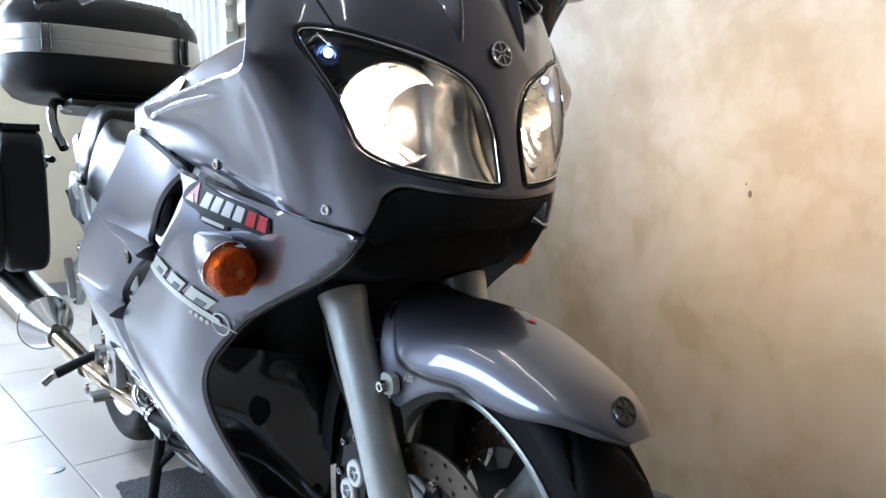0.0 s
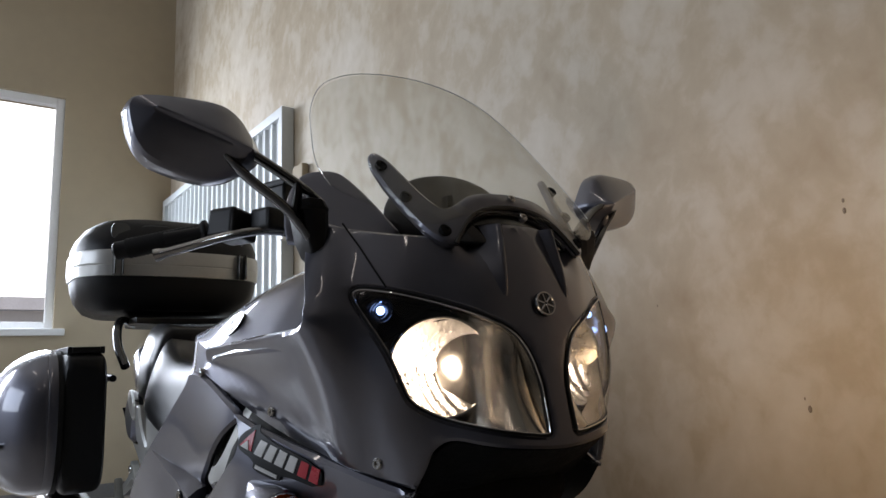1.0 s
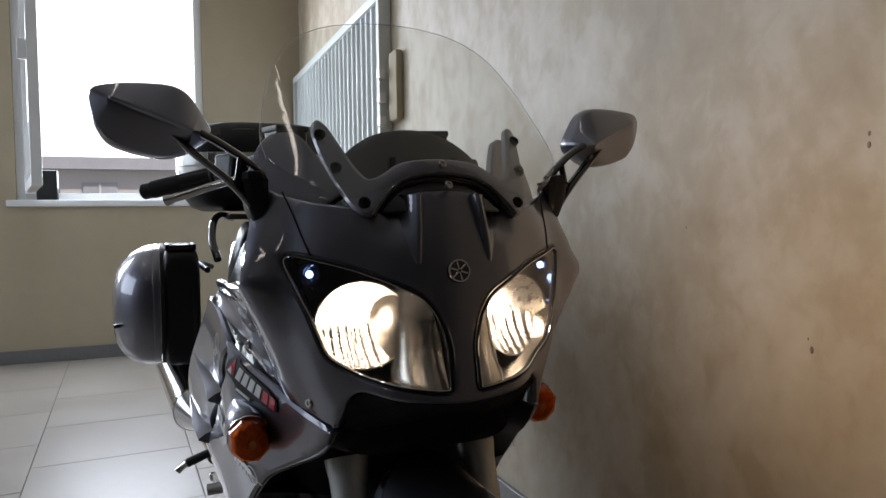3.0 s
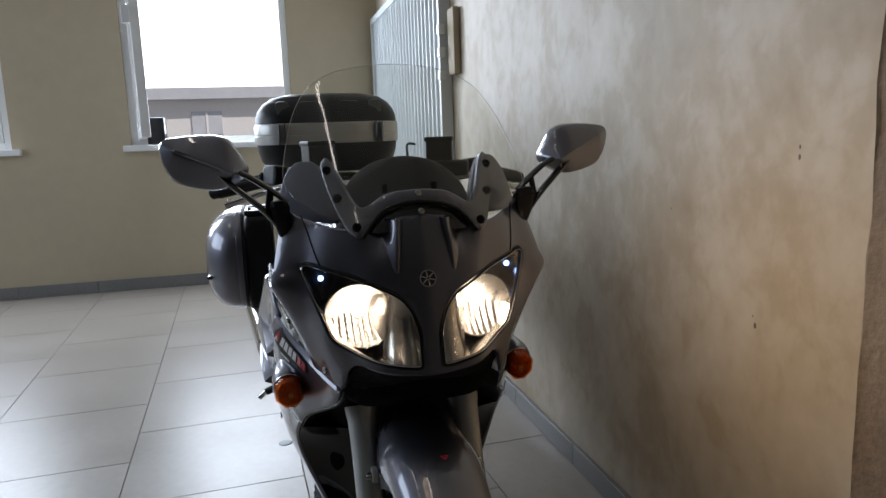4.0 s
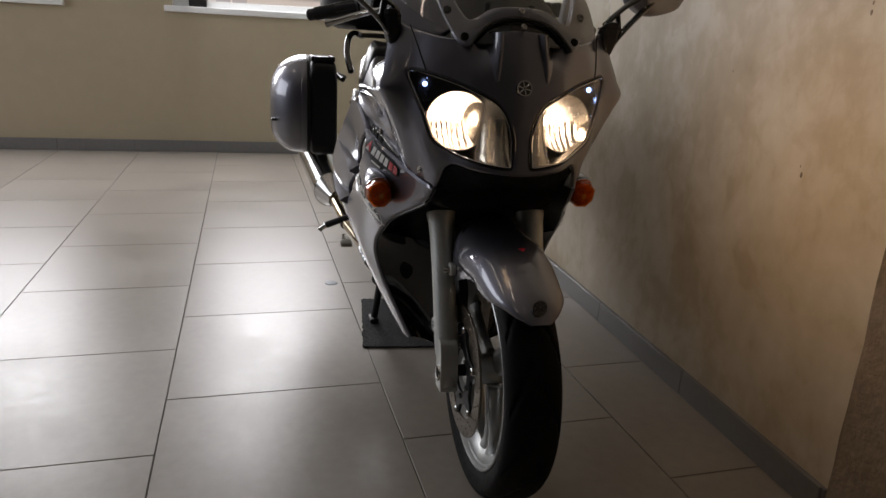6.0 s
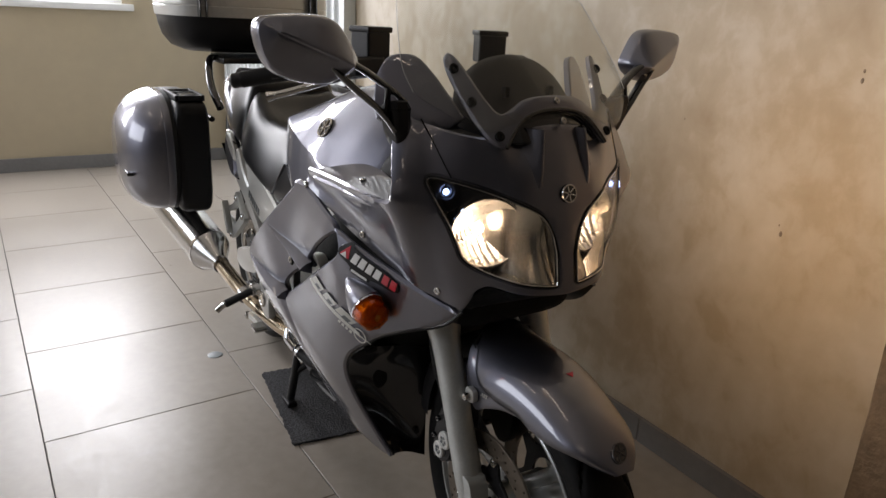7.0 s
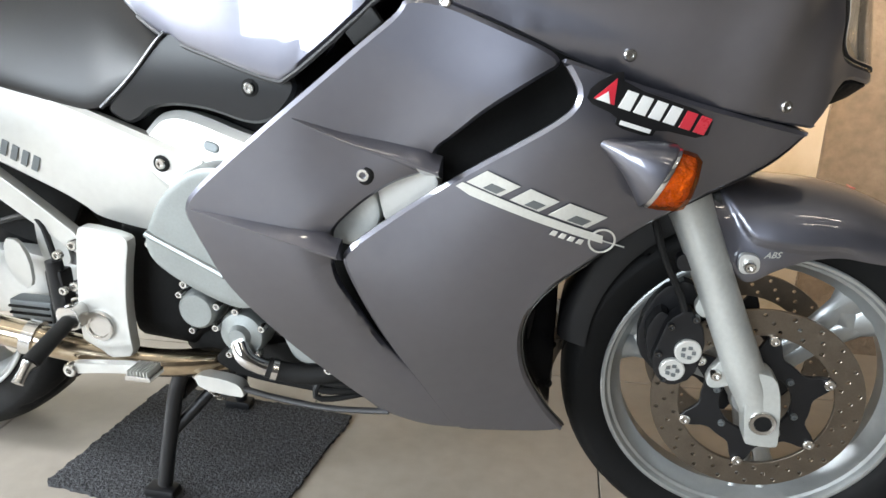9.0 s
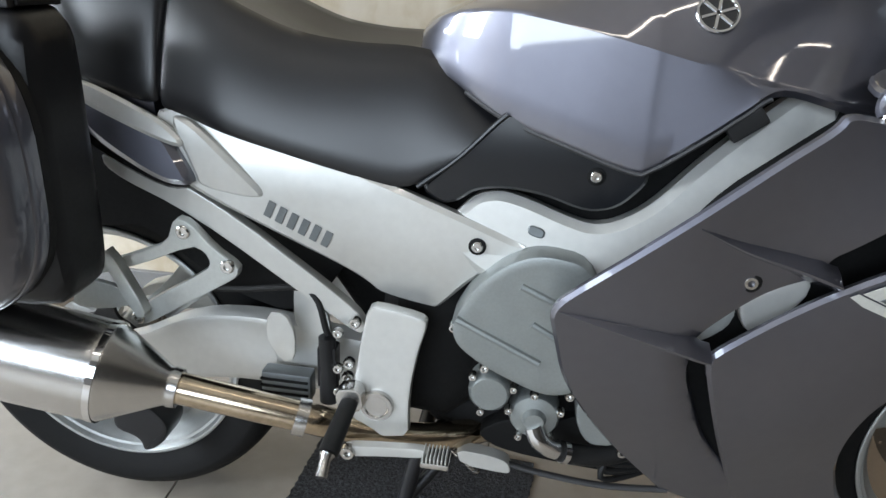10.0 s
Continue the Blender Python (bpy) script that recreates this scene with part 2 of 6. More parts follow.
def lathe(profile, m, steps=48, closed=False):
    """Turn (radius, along) pairs round the local y axis, then place by m."""
    verts, faces, n = [], [], len(profile)
    for k in range(steps):
        w = 2 * math.pi * k / steps
        for r, a in profile:
            verts.append(m @ Vector((r * math.cos(w), a, r * math.sin(w))))
    for k in range(steps):
        k2 = (k + 1) % steps
        for i in range(n if closed else n - 1):
            i2 = (i + 1) % n
            faces.append((k * n + i, k * n + i2, k2 * n + i2, k2 * n + i))
    return verts, faces


def loft(rings, caps=True):
    """A skin over rings of equal count."""
    n, verts, faces = len(rings[0]), [v for r in rings for v in r], []
    for i in range(len(rings) - 1):
        for k in range(n):
            k2 = (k + 1) % n
            faces.append((i * n + k, i * n + k2, (i + 1) * n + k2, (i + 1) * n + k))
    if caps:
        faces += [tuple(range(n))[::-1], tuple(range((len(rings) - 1) * n, len(rings) * n))]
    return verts, faces


def sup(cy, cz, hy, hz, x, p=2.6, n=28, low=None):
    """A rounded-box ring across x. low: another half height below the centre."""
    out = []
    for k in range(n):
        w = 2 * math.pi * k / n
        c, s = math.cos(w), math.sin(w)
        h = hz if s >= 0 or low is None else low
        out.append(Vector((x, cy + hy * math.copysign(abs(c) ** (2 / p), c), cz + h * math.copysign(abs(s) ** (2 / p), s))))
    return out


def fixed(bm):
    bmesh.ops.recalc_face_normals(bm, faces=bm.faces)
    return bm


def solid(data):
    """A bmesh of (verts, faces), normals outward."""
    bm = bmesh.new()
    vs = [bm.verts.new(v) for v in data[0]]
    for f in data[1]:
        try:
            bm.faces.new([vs[i] for i in f])
        except ValueError:
            pass
    return fixed(bm)


def plate(outline, y0, y1, bevel=0.003, rounds=2, holes=()):
    """A plate cut to an (x, z) outline between two y, with softened edges."""
    bm = bmesh.new()
    p = chaikin(outline, rounds)
    a = [bm.verts.new((q[0], y0, q[1])) for q in p]
    b = [bm.verts.new((q[0], y1, q[1])) for q in p]
    bm.faces.new(a)
    bm.faces.new(b[::-1])
    for i in range(len(p)):
        j = (i + 1) % len(p)
        bm.faces.new((a[j], a[i], b[i], b[j]))
    fixed(bm)
    if bevel:
        ed = [e for e in bm.edges if all(len(f.verts) > 4 or True for f in e.link_faces) and any(len(f.verts) > 4 for f in e.link_faces)]
        bmesh.ops.bevel(bm, geom=ed, offset=bevel, segments=2, profile=0.6, affect="EDGES")
    return bm


def box(x0, y0, z0, x1, y1, z1, bevel=0.004, seg=2):
    bm = bmesh.new()
    bmesh.ops.create_cube(bm, size=1, matrix=Matrix.Translation(((x0 + x1) / 2, (y0 + y1) / 2, (z0 + z1) / 2)) @ Matrix.Diagonal((abs(x1 - x0), abs(y1 - y0), abs(z1 - z0), 1)))
    if bevel:
        bmesh.ops.bevel(bm, geom=bm.edges[:], offset=bevel, segments=seg, profile=0.6, affect="EDGES")
    return bm


def moved(bm, m):
    bmesh.ops.transform(bm, matrix=m, verts=bm.verts)
    return bm


def inside(p, poly):
    hit, n = False, len(poly)
    for i in range(n):
        a, b = poly[i], poly[i - 1]
        if (a[1] > p[1]) != (b[1] > p[1]) and p[0] < (b[0] - a[0]) * (p[1] - a[1]) / (b[1] - a[1]) + a[0]:
            hit = not hit
    return hit


def even(poly, step):
    """The same closed outline with points about step apart."""
    out = []
    for i in range(len(poly)):
        a, b = Vector(poly[i][:2]), Vector(poly[(i + 1) % len(poly)][:2])
        k = max(1, round((b - a).length / step))
        out += [a.lerp(b, j / k) for j in range(k)]
    return out


def shrunk(poly, d):
    area2 = sum(poly[i - 1][0] * poly[i][1] - poly[i][0] * poly[i - 1][1] for i in range(len(poly)))
    out = []
    for i in range(len(poly)):
        t = (poly[(i + 1) % len(poly)] - poly[i - 1]).normalized()
        n = Vector((-t[1], t[0])) * (1 if area2 > 0 else -1)
        out.append(poly[i] + n * d)
    return out


def panel(outline, fn, thick=0.005, step=0.022, edge=0.004, holes=(), rounds=2, unit=1.0, flip=False):
    """A curved sheet: an outline in two coordinates, laid on the surface fn, with rolled edges and a back."""
    loops = [even(chaikin(outline, rounds), step * 0.6)] + [even(chaikin(h, rounds), step * 0.6) for h in holes]
    pts, seg, kind = [], [], []
    for li, lp in enumerate(loops):
        inner = shrunk(lp, edge / unit if li == 0 else -edge / unit)
        for ring, tag in ((lp, 1), (inner, 0)):
            base = len(pts)
            pts += ring
            kind += [tag] * len(ring)
            seg += [(base + i, base + (i + 1) % len(ring)) for i in range(len(ring))]
    lo = [min(p[i] for p in loops[0]) for i in (0, 1)]
    hi = [max(p[i] for p in loops[0]) for i in (0, 1)]
    gap = (step * 0.45) ** 2
    flat = np.array([(p[0], p[1]) for p in pts])
    u = lo[0] + step / 2
    row = 0
    while u < hi[0]:
        v = lo[1] + step * (0.25 if row % 2 else 0.75)
        while v < hi[1]:
            if inside((u, v), loops[0]) and not any(inside((u, v), h) for h in loops[1:]) and ((flat - (u, v)) ** 2).sum(1).min() > gap:
                pts.append(Vector((u, v)))
                kind.append(0)
            v += step
        u += step
        row += 1
    vs, _, fs, src, _, _ = delaunay_2d_cdt([Vector((p[0], p[1])) for p in pts], seg, [], 0, 1e-6)
    fs = [f for f in fs if inside(c := (vs[f[0]] + vs[f[1]] + vs[f[2]]) / 3, loops[0]) and not any(inside(c, h) for h in loops[1:])]
    rim = [any(kind[i] == 1 for i in s if i < len(kind)) for s in src]
    top, nor, e = [], [], 0.002
    for p in vs:
        o = Vector(fn(p[0], p[1]))
        n = (Vector(fn(p[0] + e, p[1])) - o).cross(Vector(fn(p[0], p[1] + e)) - o).normalized()
        nor.append(-n if flip else n)
        top.append(o)
    bm = bmesh.new()
    a = [bm.verts.new(top[i] - nor[i] * (edge * 0.9 if rim[i] else 0)) for i in range(len(vs))]
    b = [bm.verts.new(top[i] - nor[i] * (thick + (edge * 0.9 if rim[i] else 0))) for i in range(len(vs))]
    count = {}
    for f in fs:
        for i in range(3):
            k = (f[i], f[(i + 1) % 3])
            count[k] = count.get(k, 0) + 1
    for f in fs:
        q = f if not flip else f[::-1]
        bm.faces.new([a[i] for i in q])
        bm.faces.new([b[i] for i in q[::-1]])
    for (i, j) in count:
        if (j, i) not in count:
            q = (i, j) if not flip else (j, i)
            bm.faces.new((a[q[1]], a[q[0]], b[q[0]], b[q[1]]))
    loose = [v for v in bm.verts if not v.link_faces]
    bmesh.ops.delete(bm, geom=loose, context="VERTS")
    return bm


def flipped_y(bm):
    """The mirror image across the bike's middle plane."""
    bmesh.ops.scale(bm, vec=(1, -1, 1), verts=bm.verts)
    bmesh.ops.reverse_faces(bm, faces=bm.faces)
    return bm


def joined(*datas):
    verts, faces = [], []
    for v, f in datas:
        faces += [tuple(i + len(verts) for i in q) for q in f]
        verts += list(v)
    return verts, faces


def bolt(name, at, way, r, parent, material, h=0.004, socket=True):
    """A round-headed screw with a socket in its head."""
    m = Matrix.Translation(at) @ Vector((0, 1, 0)).rotation_difference(Vector(way)).to_matrix().to_4x4()
    prof = [(0.0, h * 0.35), (r * 0.42, h * 0.35), (r * 0.45, h), (r * 0.8, h), (r, h * 0.6), (r, -0.004)] if socket else [(0, h), (r * 0.7, h), (r, h * 0.5), (r, -0.004)]
    return part(name, solid(lathe(prof, m, 14)), material, parent)


def tps(points, soft=2e-4):
    """A smooth height over two coordinates through given (a, b, height)."""
    p = np.array(points, float)
    n, q = len(p), p[:, :2]
    d = np.linalg.norm(q[:, None] - q[None], axis=2)
    kk = np.where(d > 0, d * d * np.log(d + 1e-12), 0) + np.eye(n) * soft
    pp = np.c_[np.ones(n), q]
    w = np.linalg.solve(np.block([[kk, pp], [pp.T, np.zeros((3, 3))]]), np.r_[p[:, 2], 0, 0, 0])

    def f(a, b):
        e = np.hypot(q[:, 0] - a, q[:, 1] - b)
        return float((w[:n] * np.where(e > 0, e * e * np.log(e + 1e-12), 0)).sum() + w[n] + w[n + 1] * a + w[n + 2] * b)
    return f


def spline_n(rows, n):
    p = [np.array(r, float) for r in rows]
    p = [p[0] * 2 - p[1]] + p + [p[-1] * 2 - p[-2]]
    out = []
    for i in range(1, len(p) - 2):
        for k in range(n):
            t = k / n
            out.append(0.5 * (2 * p[i] + (p[i + 1] - p[i - 1]) * t + (2 * p[i - 1] - 5 * p[i] + 4 * p[i + 1] - p[i + 2]) * t * t + (3 * p[i] - p[i - 1] - 3 * p[i + 1] + p[i + 2]) * t ** 3))
    return out + [p[-2]]


# ---- the room ----
WALL_Y, BACK_X = 0.755, -4.95


def wall(name, label, axis, at, depth, u0, u1, z0, z1, openings, material):
    """A thick wall with openings (u0, u1, z0, z1) cut right through. axis: the way it runs."""
    us = sorted({u0, u1, *[v for o in openings for v in o[:2]]})
    zs = sorted({z0, z1, *[v for o in openings for v in o[2:]]})
    bm = bmesh.new()

    def full(i, j):
        if not (0 <= i < len(us) - 1 and 0 <= j < len(zs) - 1):
            return False
        c, d = (us[i] + us[i + 1]) / 2, (zs[j] + zs[j + 1]) / 2
        return not any(o[0] < c < o[1] and o[2] < d < o[3] for o in openings)

    def v(u, w, z):
        return bm.verts.new((u, w, z) if axis == "x" else (w, u, z))
    for i in range(len(us) - 1):
        for j in range(len(zs) - 1):
            if not full(i, j):
                continue
            a, b, c, d = us[i], us[i + 1], zs[j], zs[j + 1]
            for w in (at, at + depth):
                bm.faces.new((v(a, w, c), v(b, w, c), v(b, w, d), v(a, w, d)))
            for di, dj, e in ((-1, 0, ((a, c), (a, d))), (1, 0, ((b, c), (b, d))), (0, -1, ((a, c), (b, c))), (0, 1, ((a, d), (b, d)))):
                if not full(i + di, j + dj):
                    (p, q), (r, s) = e
                    bm.faces.new((v(p, at, q), v(r, at, s), v(r, at + depth, s), v(p, at + depth, q)))
    bmesh.ops.remove_doubles(bm, verts=bm.verts, dist=1e-5)
    ob = part(name, fixed(bm), material, smooth=False)
    return tagged(ob, label, "wall", kind="structure")


TOP = 4.5
wall("wall_north", "warm beige wall of blotchy trowelled plaster", "x", WALL_Y, 0.25, -5.2, 0.285, 0, TOP, [], PLASTER)
WIN = [(-1.33, -0.02, 1.2, 2.93), (-3.52, -2.21, 1.2, 2.93)]
wall("wall_west", "cream painted end wall with two window openings", "y", BACK_X, -0.3, -5.3, WALL_Y, 0, TOP, WIN, PLAINWALL)
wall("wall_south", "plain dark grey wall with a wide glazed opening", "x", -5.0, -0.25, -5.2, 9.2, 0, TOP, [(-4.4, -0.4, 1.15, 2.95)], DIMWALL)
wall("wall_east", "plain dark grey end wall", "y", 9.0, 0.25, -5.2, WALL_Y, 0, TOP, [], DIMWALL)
part("ceiling", box(-5.3, -5.3, TOP, 9.3, 1.1, TOP + 0.2, 0), CEIL, smooth=False)
tagged(bpy.data.objects["ceiling"], "plain off-white painted ceiling", "ceiling", kind="structure")

# the rough concrete pier beside the plaster, with a ragged edge
bm = bmesh.new()
rng = random.Random(4)
n, rows = 14, 60
grid = []
for j in range(rows + 1):
    z = TOP * j / rows
    line = []
    for i in range(n + 1):
        x = 0.285 + (9.0 - 0.285) * (i / n) ** 3
        if i == 0:
            x += rng.uniform(-0.003, 0.003)
        line.append(bm.verts.new((x, WALL_Y - 0.012 + (rng.uniform(-0.004, 0.004) if i < 9 else 0), z)))
    grid.append(line)
for j in range(rows):
    for i in range(n):
        bm.faces.new((grid[j][i], grid[j][i + 1], grid[j + 1][i + 1], grid[j + 1][i]))
back = [[bm.verts.new((v.co.x, WALL_Y + 0.2, v.co.z)) for v in (grid[j][0], grid[j][-1])] for j in range(rows + 1)]
for j in range(rows):
    bm.faces.new((grid[j][0], grid[j + 1][0], back[j + 1][0], back[j][0]))
    bm.faces.new((back[j][0], back[j + 1][0], back[j + 1][1], back[j][1]))
tagged(part("pillar", bm, CONCRETE, sharp=80), "raw brown concrete pier with small pits, edging the plaster", "pillar", kind="structure")

# floor: grout bed and single tiles
floor = part("floor", box(-5.3, -5.3, -0.1, 9.3, 1.1, -0.004, 0), GROUT, smooth=False)
tagged(floor, "large matt grey square floor tiles with thin dark joints", "floor", kind="structure")
T, TURN_T = 0.633, math.atan(0.045)
tile_bm = box(-T / 2 + 0.0015, -T / 2 + 0.0015, -0.012, T / 2 - 0.0015, T / 2 - 0.0015, 0.0, 0.0012, 1)
tile_me = bpy.data.meshes.new("tile")
tile_bm.to_mesh(tile_me)
tile_bm.free()
tile_me.materials.append(TILE)
ca, sa = math.cos(TURN_T), math.sin(TURN_T)
for c in range(-7, 3):
    for r in range(-15, 8):
        u = -T * (r + 0.5) + (T * 0.52 if c % 2 else 0) + (0.045 * c if c < 0 else 0)
        v = T * (c + 0.5)
        x, y = -1.132 + 0.0 + ca * u - sa * v + T, -0.822 + sa * u + ca * v
        if -5.2 < x < 9.2 and -5.2 < y < 1.0:
            ob = new("tile", tile_me)
            ob.matrix_world = pose(x, y, 0, 0, 0, math.degrees(TURN_T))
            ob.parent = floor

# skirting tiles
base_n = part("baseboard", box(-4.95, WALL_Y - 0.012, 0.0, 0.278, WALL_Y, 0.078, 0.002, 1), SKIRT, smooth=False)
tagged(base_n, "dark grey tiled skirting along the plaster wall", "skirting", kind="structure")
for k in range(9):
    part("tile", box(0.27 - 0.6 * (k + 1) + 0.003, WALL_Y - 0.02, 0.001, 0.27 - 0.6 * k, WALL_Y - 0.011, 0.08, 0.0015, 1), SKIRT, base_n, smooth=False)
base_w = part("baseboard", box(BACK_X, -5.0, 0.0, BACK_X + 0.012, 0.70, 0.098, 0.002, 1), SKIRT, smooth=False)
tagged(base_w, "dark grey tiled skirting under the windows", "skirting", kind="structure")
for k in range(9):
    part("tile", box(BACK_X + 0.011, 0.70 - 0.6 * (k + 1) + 0.003, 0.001, BACK_X + 0.02, 0.70 - 0.6 * k, 0.10, 0.0015, 1), SKIRT, base_w, smooth=False)


def bars(x, y0, y1, z0, z1, w, d):
    """Four mitred bars of a window frame in the plane across x."""
    return [box(x - d, y0, z0, x, y0 + w, z1, 0.004), box(x - d, y1 - w, z0, x, y1, z1, 0.004), box(x - d, y0 + w, z0, x, y1 - w, z0 + w, 0.004), box(x - d, y0 + w, z1 - w, x, y1 - w, z1, 0.004)]


def window(i, y0, y1, z0, z1, opened):
    root = new("window_%d" % i)
    root.location = (BACK_X, (y0 + y1) / 2, z0)
    tagged(root, "white plastic window with its sash swung open" if opened else "white plastic window, closed", "window", kind="structure")
    bpy.context.view_layer.update()
    inv = root.matrix_world.inverted()

    def sub(name, bm, m, parent=root, label=""):
        return part(name, moved(bm, inv), m, parent, label)
    for b in bars(BACK_X - 0.03, y0, y1, z0, z1, 0.055, 0.07):
        sub("window_frame", b, UPVC)
    w0, w1, q0, q1 = y0 + 0.058, y1 - 0.058, z0 + 0.058, z1 - 0.058
    swing = Matrix.Translation((BACK_X - 0.03, w0, 0)) @ Matrix.Rotation(radians(-80 if opened else 0), 4, "Z") @ Matrix.Translation((-(BACK_X - 0.03), -w0, 0))
    for b in bars(BACK_X - 0.028, w0, w1, q0, q1, 0.07, 0.06):
        sub("sash", moved(b, swing), UPVC)
    sub("pane", moved(box(BACK_X - 0.062, w0 + 0.06, q0 + 0.06, BACK_X - 0.056, w1 - 0.06, q1 - 0.06, 0), swing), PANE).visible_shadow = False
    sub("handle", moved(box(BACK_X - 0.03, w1 - 0.05, 2.0, BACK_X + 0.02, w1 - 0.025, 2.12, 0.006), swing), UPVC)
    sub("window_sill", box(BACK_X - 0.25, y0 - 0.06, z0 - 0.045, BACK_X + 0.05, y1 + 0.07, z0 + 0.004, 0.008), UPVC, label="white window sill board")


window(1, *WIN[0], True)
window(2, *WIN[1], False)

# outside, beyond the windows
ground = part("ground", box(-70, -60, -0.5, 40, 60, -0.12, 0), ASPHALT, smooth=False)
tagged(ground, "pale asphalt yard outside the windows", "ground", kind="structure")
sky_card = part("backdrop", box(-61, -60, -0.1, -60.8, 60, 40, 0), glow("overcast_sky", (0.95, 0.98, 1.0), 3.5), smooth=False)
tagged(sky_card, "plain white overcast sky", "sky", kind="structure")
shed = new("outbuilding")
tagged(shed, "long white plastered outbuilding with a dark low roof", "building")
part("wall", box(-17.4, -9.0, -0.12, -15, 3.6, 2.12, 0.01), OUT, shed, smooth=False)
bm = box(-17.6, -9.2, 2.12, -14.7, 3.8, 2.36, 0)
part("roof", bm, ROOF, shed, smooth=False)
for y in (-6.0, -1.45):
    w = part("window", box(-15.02, y - 0.32, 1.36, -14.96, y + 0.32, 1.86, 0.01), ROOF, shed, smooth=False)
    part("frame", box(-14.96, y - 0.02, 1.38, -14.94, y + 0.02, 1.84, 0), UPVC, w, smooth=False)

# corrugated gate on the plaster wall, near the corner
gate = new("sliding_gate")
tagged(gate, "white profiled sheet-metal gate in a steel frame on the plaster wall", "gate")
gx0, gx1, gz = -4.9, -2.5, 2.2
prof = []
x = gx0 + 0.05
while x < gx1 - 0.1:
    prof += [(x, 0.0), (x + 0.06, 0.0), (x + 0.07, 0.018), (x + 0.09, 0.018)]
    x += 0.10
prof.append((gx1 - 0.03, 0.0))
bm = bmesh.new()
va = [bm.verts.new((p, WALL_Y - 0.04 - q, 0.05)) for p, q in prof]
vb = [bm.verts.new((p, WALL_Y - 0.04 - q, gz - 0.05)) for p, q in prof]
vc = [bm.verts.new((p, WALL_Y - 0.035 - q, 0.05)) for p, q in prof]
vd = [bm.verts.new((p, WALL_Y - 0.035 - q, gz - 0.05)) for p, q in prof]
for i in range(len(prof) - 1):
    bm.faces.new((va[i], va[i + 1], vb[i + 1], vb[i]))
    bm.faces.new((vc[i], vd[i], vd[i + 1], vc[i + 1]))
part("sheet", bm, GATE, gate, smooth=False)
for a in ((gx0, 0.03, gx0 + 0.06, gz), (gx1 - 0.04, 0.03, gx1, gz), (gx0 + 0.06, gz - 0.05, gx1 - 0.04, gz), (gx0 + 0.06, 0.03, gx1 - 0.04, 0.09)):
    part("frame", box(a[0], WALL_Y - 0.07, a[1], a[2], WALL_Y - 0.004, a[3], 0.004), GATE, gate)
for z in (1.5, 1.62, 1.74):
    part("hinge", box(gx1 - 0.005, WALL_Y - 0.085, z, gx1 + 0.05, WALL_Y - 0.05, z + 0.05, 0.006), UPVC, gate)
part("handle", solid(tube(spline([(-3.3, WALL_Y - 0.05, 1.15), (-3.3, WALL_Y - 0.11, 1.15), (-3.3, WALL_Y - 0.11, 1.06)], 4), 0.008)), BLACK, gate)
tagged(part("wall_box", box(gx1 + 0.06, WALL_Y - 0.04, 1.52, gx1 + 0.18, WALL_Y - 0.003, 1.86, 0.01), PLAINWALL), "cream plastic housing on the plaster wall beside the gate", "wall box")

# small marks left in the plaster
for (x, z, r) in ((-0.012, 0.77, 0.007), (-0.02, 0.79, 0.003), (0.097, 1.145, 0.006), (0.097, 1.165, 0.0045), (-0.35, 1.0, 0.003)):
    bm = bmesh.new()
    bmesh.ops.create_icosphere(bm, subdivisions=2, radius=r * 0.75, matrix=Matrix.Translation((x, WALL_Y, z)) @ Matrix.Diagonal((0.8, 0.4, 1.4, 1)))
    tagged(part("plaster_chip", bm, CONCRETE), "small dark chip in the plaster wall", "chip")

# the mat under the centre stand
bm = bmesh.new()
rng = random.Random(2)
c = [Vector((-1.245, -0.17, 0)), Vector((-0.785, -0.217, 0)), Vector((-0.745, 0.17, 0)), Vector((-1.22, 0.2, 0))]
N = 44
g = [[None] * (N + 1) for _ in range(N + 1)]
for i in range(N + 1):
    for j in range(N + 1):
        a, b = i / N, j / N
        p = c[0].lerp(c[1], a).lerp(c[3].lerp(c[2], a), b)
        w = 0.006 if i in (0, N) or j in (0, N) else 0.0015
        g[i][j] = bm.verts.new((p.x + rng.uniform(-w, w) * 0.5, p.y + rng.uniform(-w, w) * 0.5, 0.007 + rng.uniform(-0.0012, 0.0012)))
for i in range(N):
    for j in range(N):
        bm.faces.new((g[i][j], g[i + 1][j], g[i + 1][j + 1], g[i][j + 1]))
ex = bmesh.ops.extrude_face_region(bm, geom=bm.faces[:])
for v in ex["geom"]:
    if isinstance(v, bmesh.types.BMVert):
        v.co.z = 0.0006
tagged(part("floor_mat", fixed(bm), MATMAT, sharp=80), "ragged charcoal carpet mat under the centre stand", "mat")


# ---- the motorcycle ----
bike = tagged(new("motorcycle"), "dark grey metallic sport-touring motorcycle on its centre stand, lamps lit", "motorcycle")
CX = -0.35


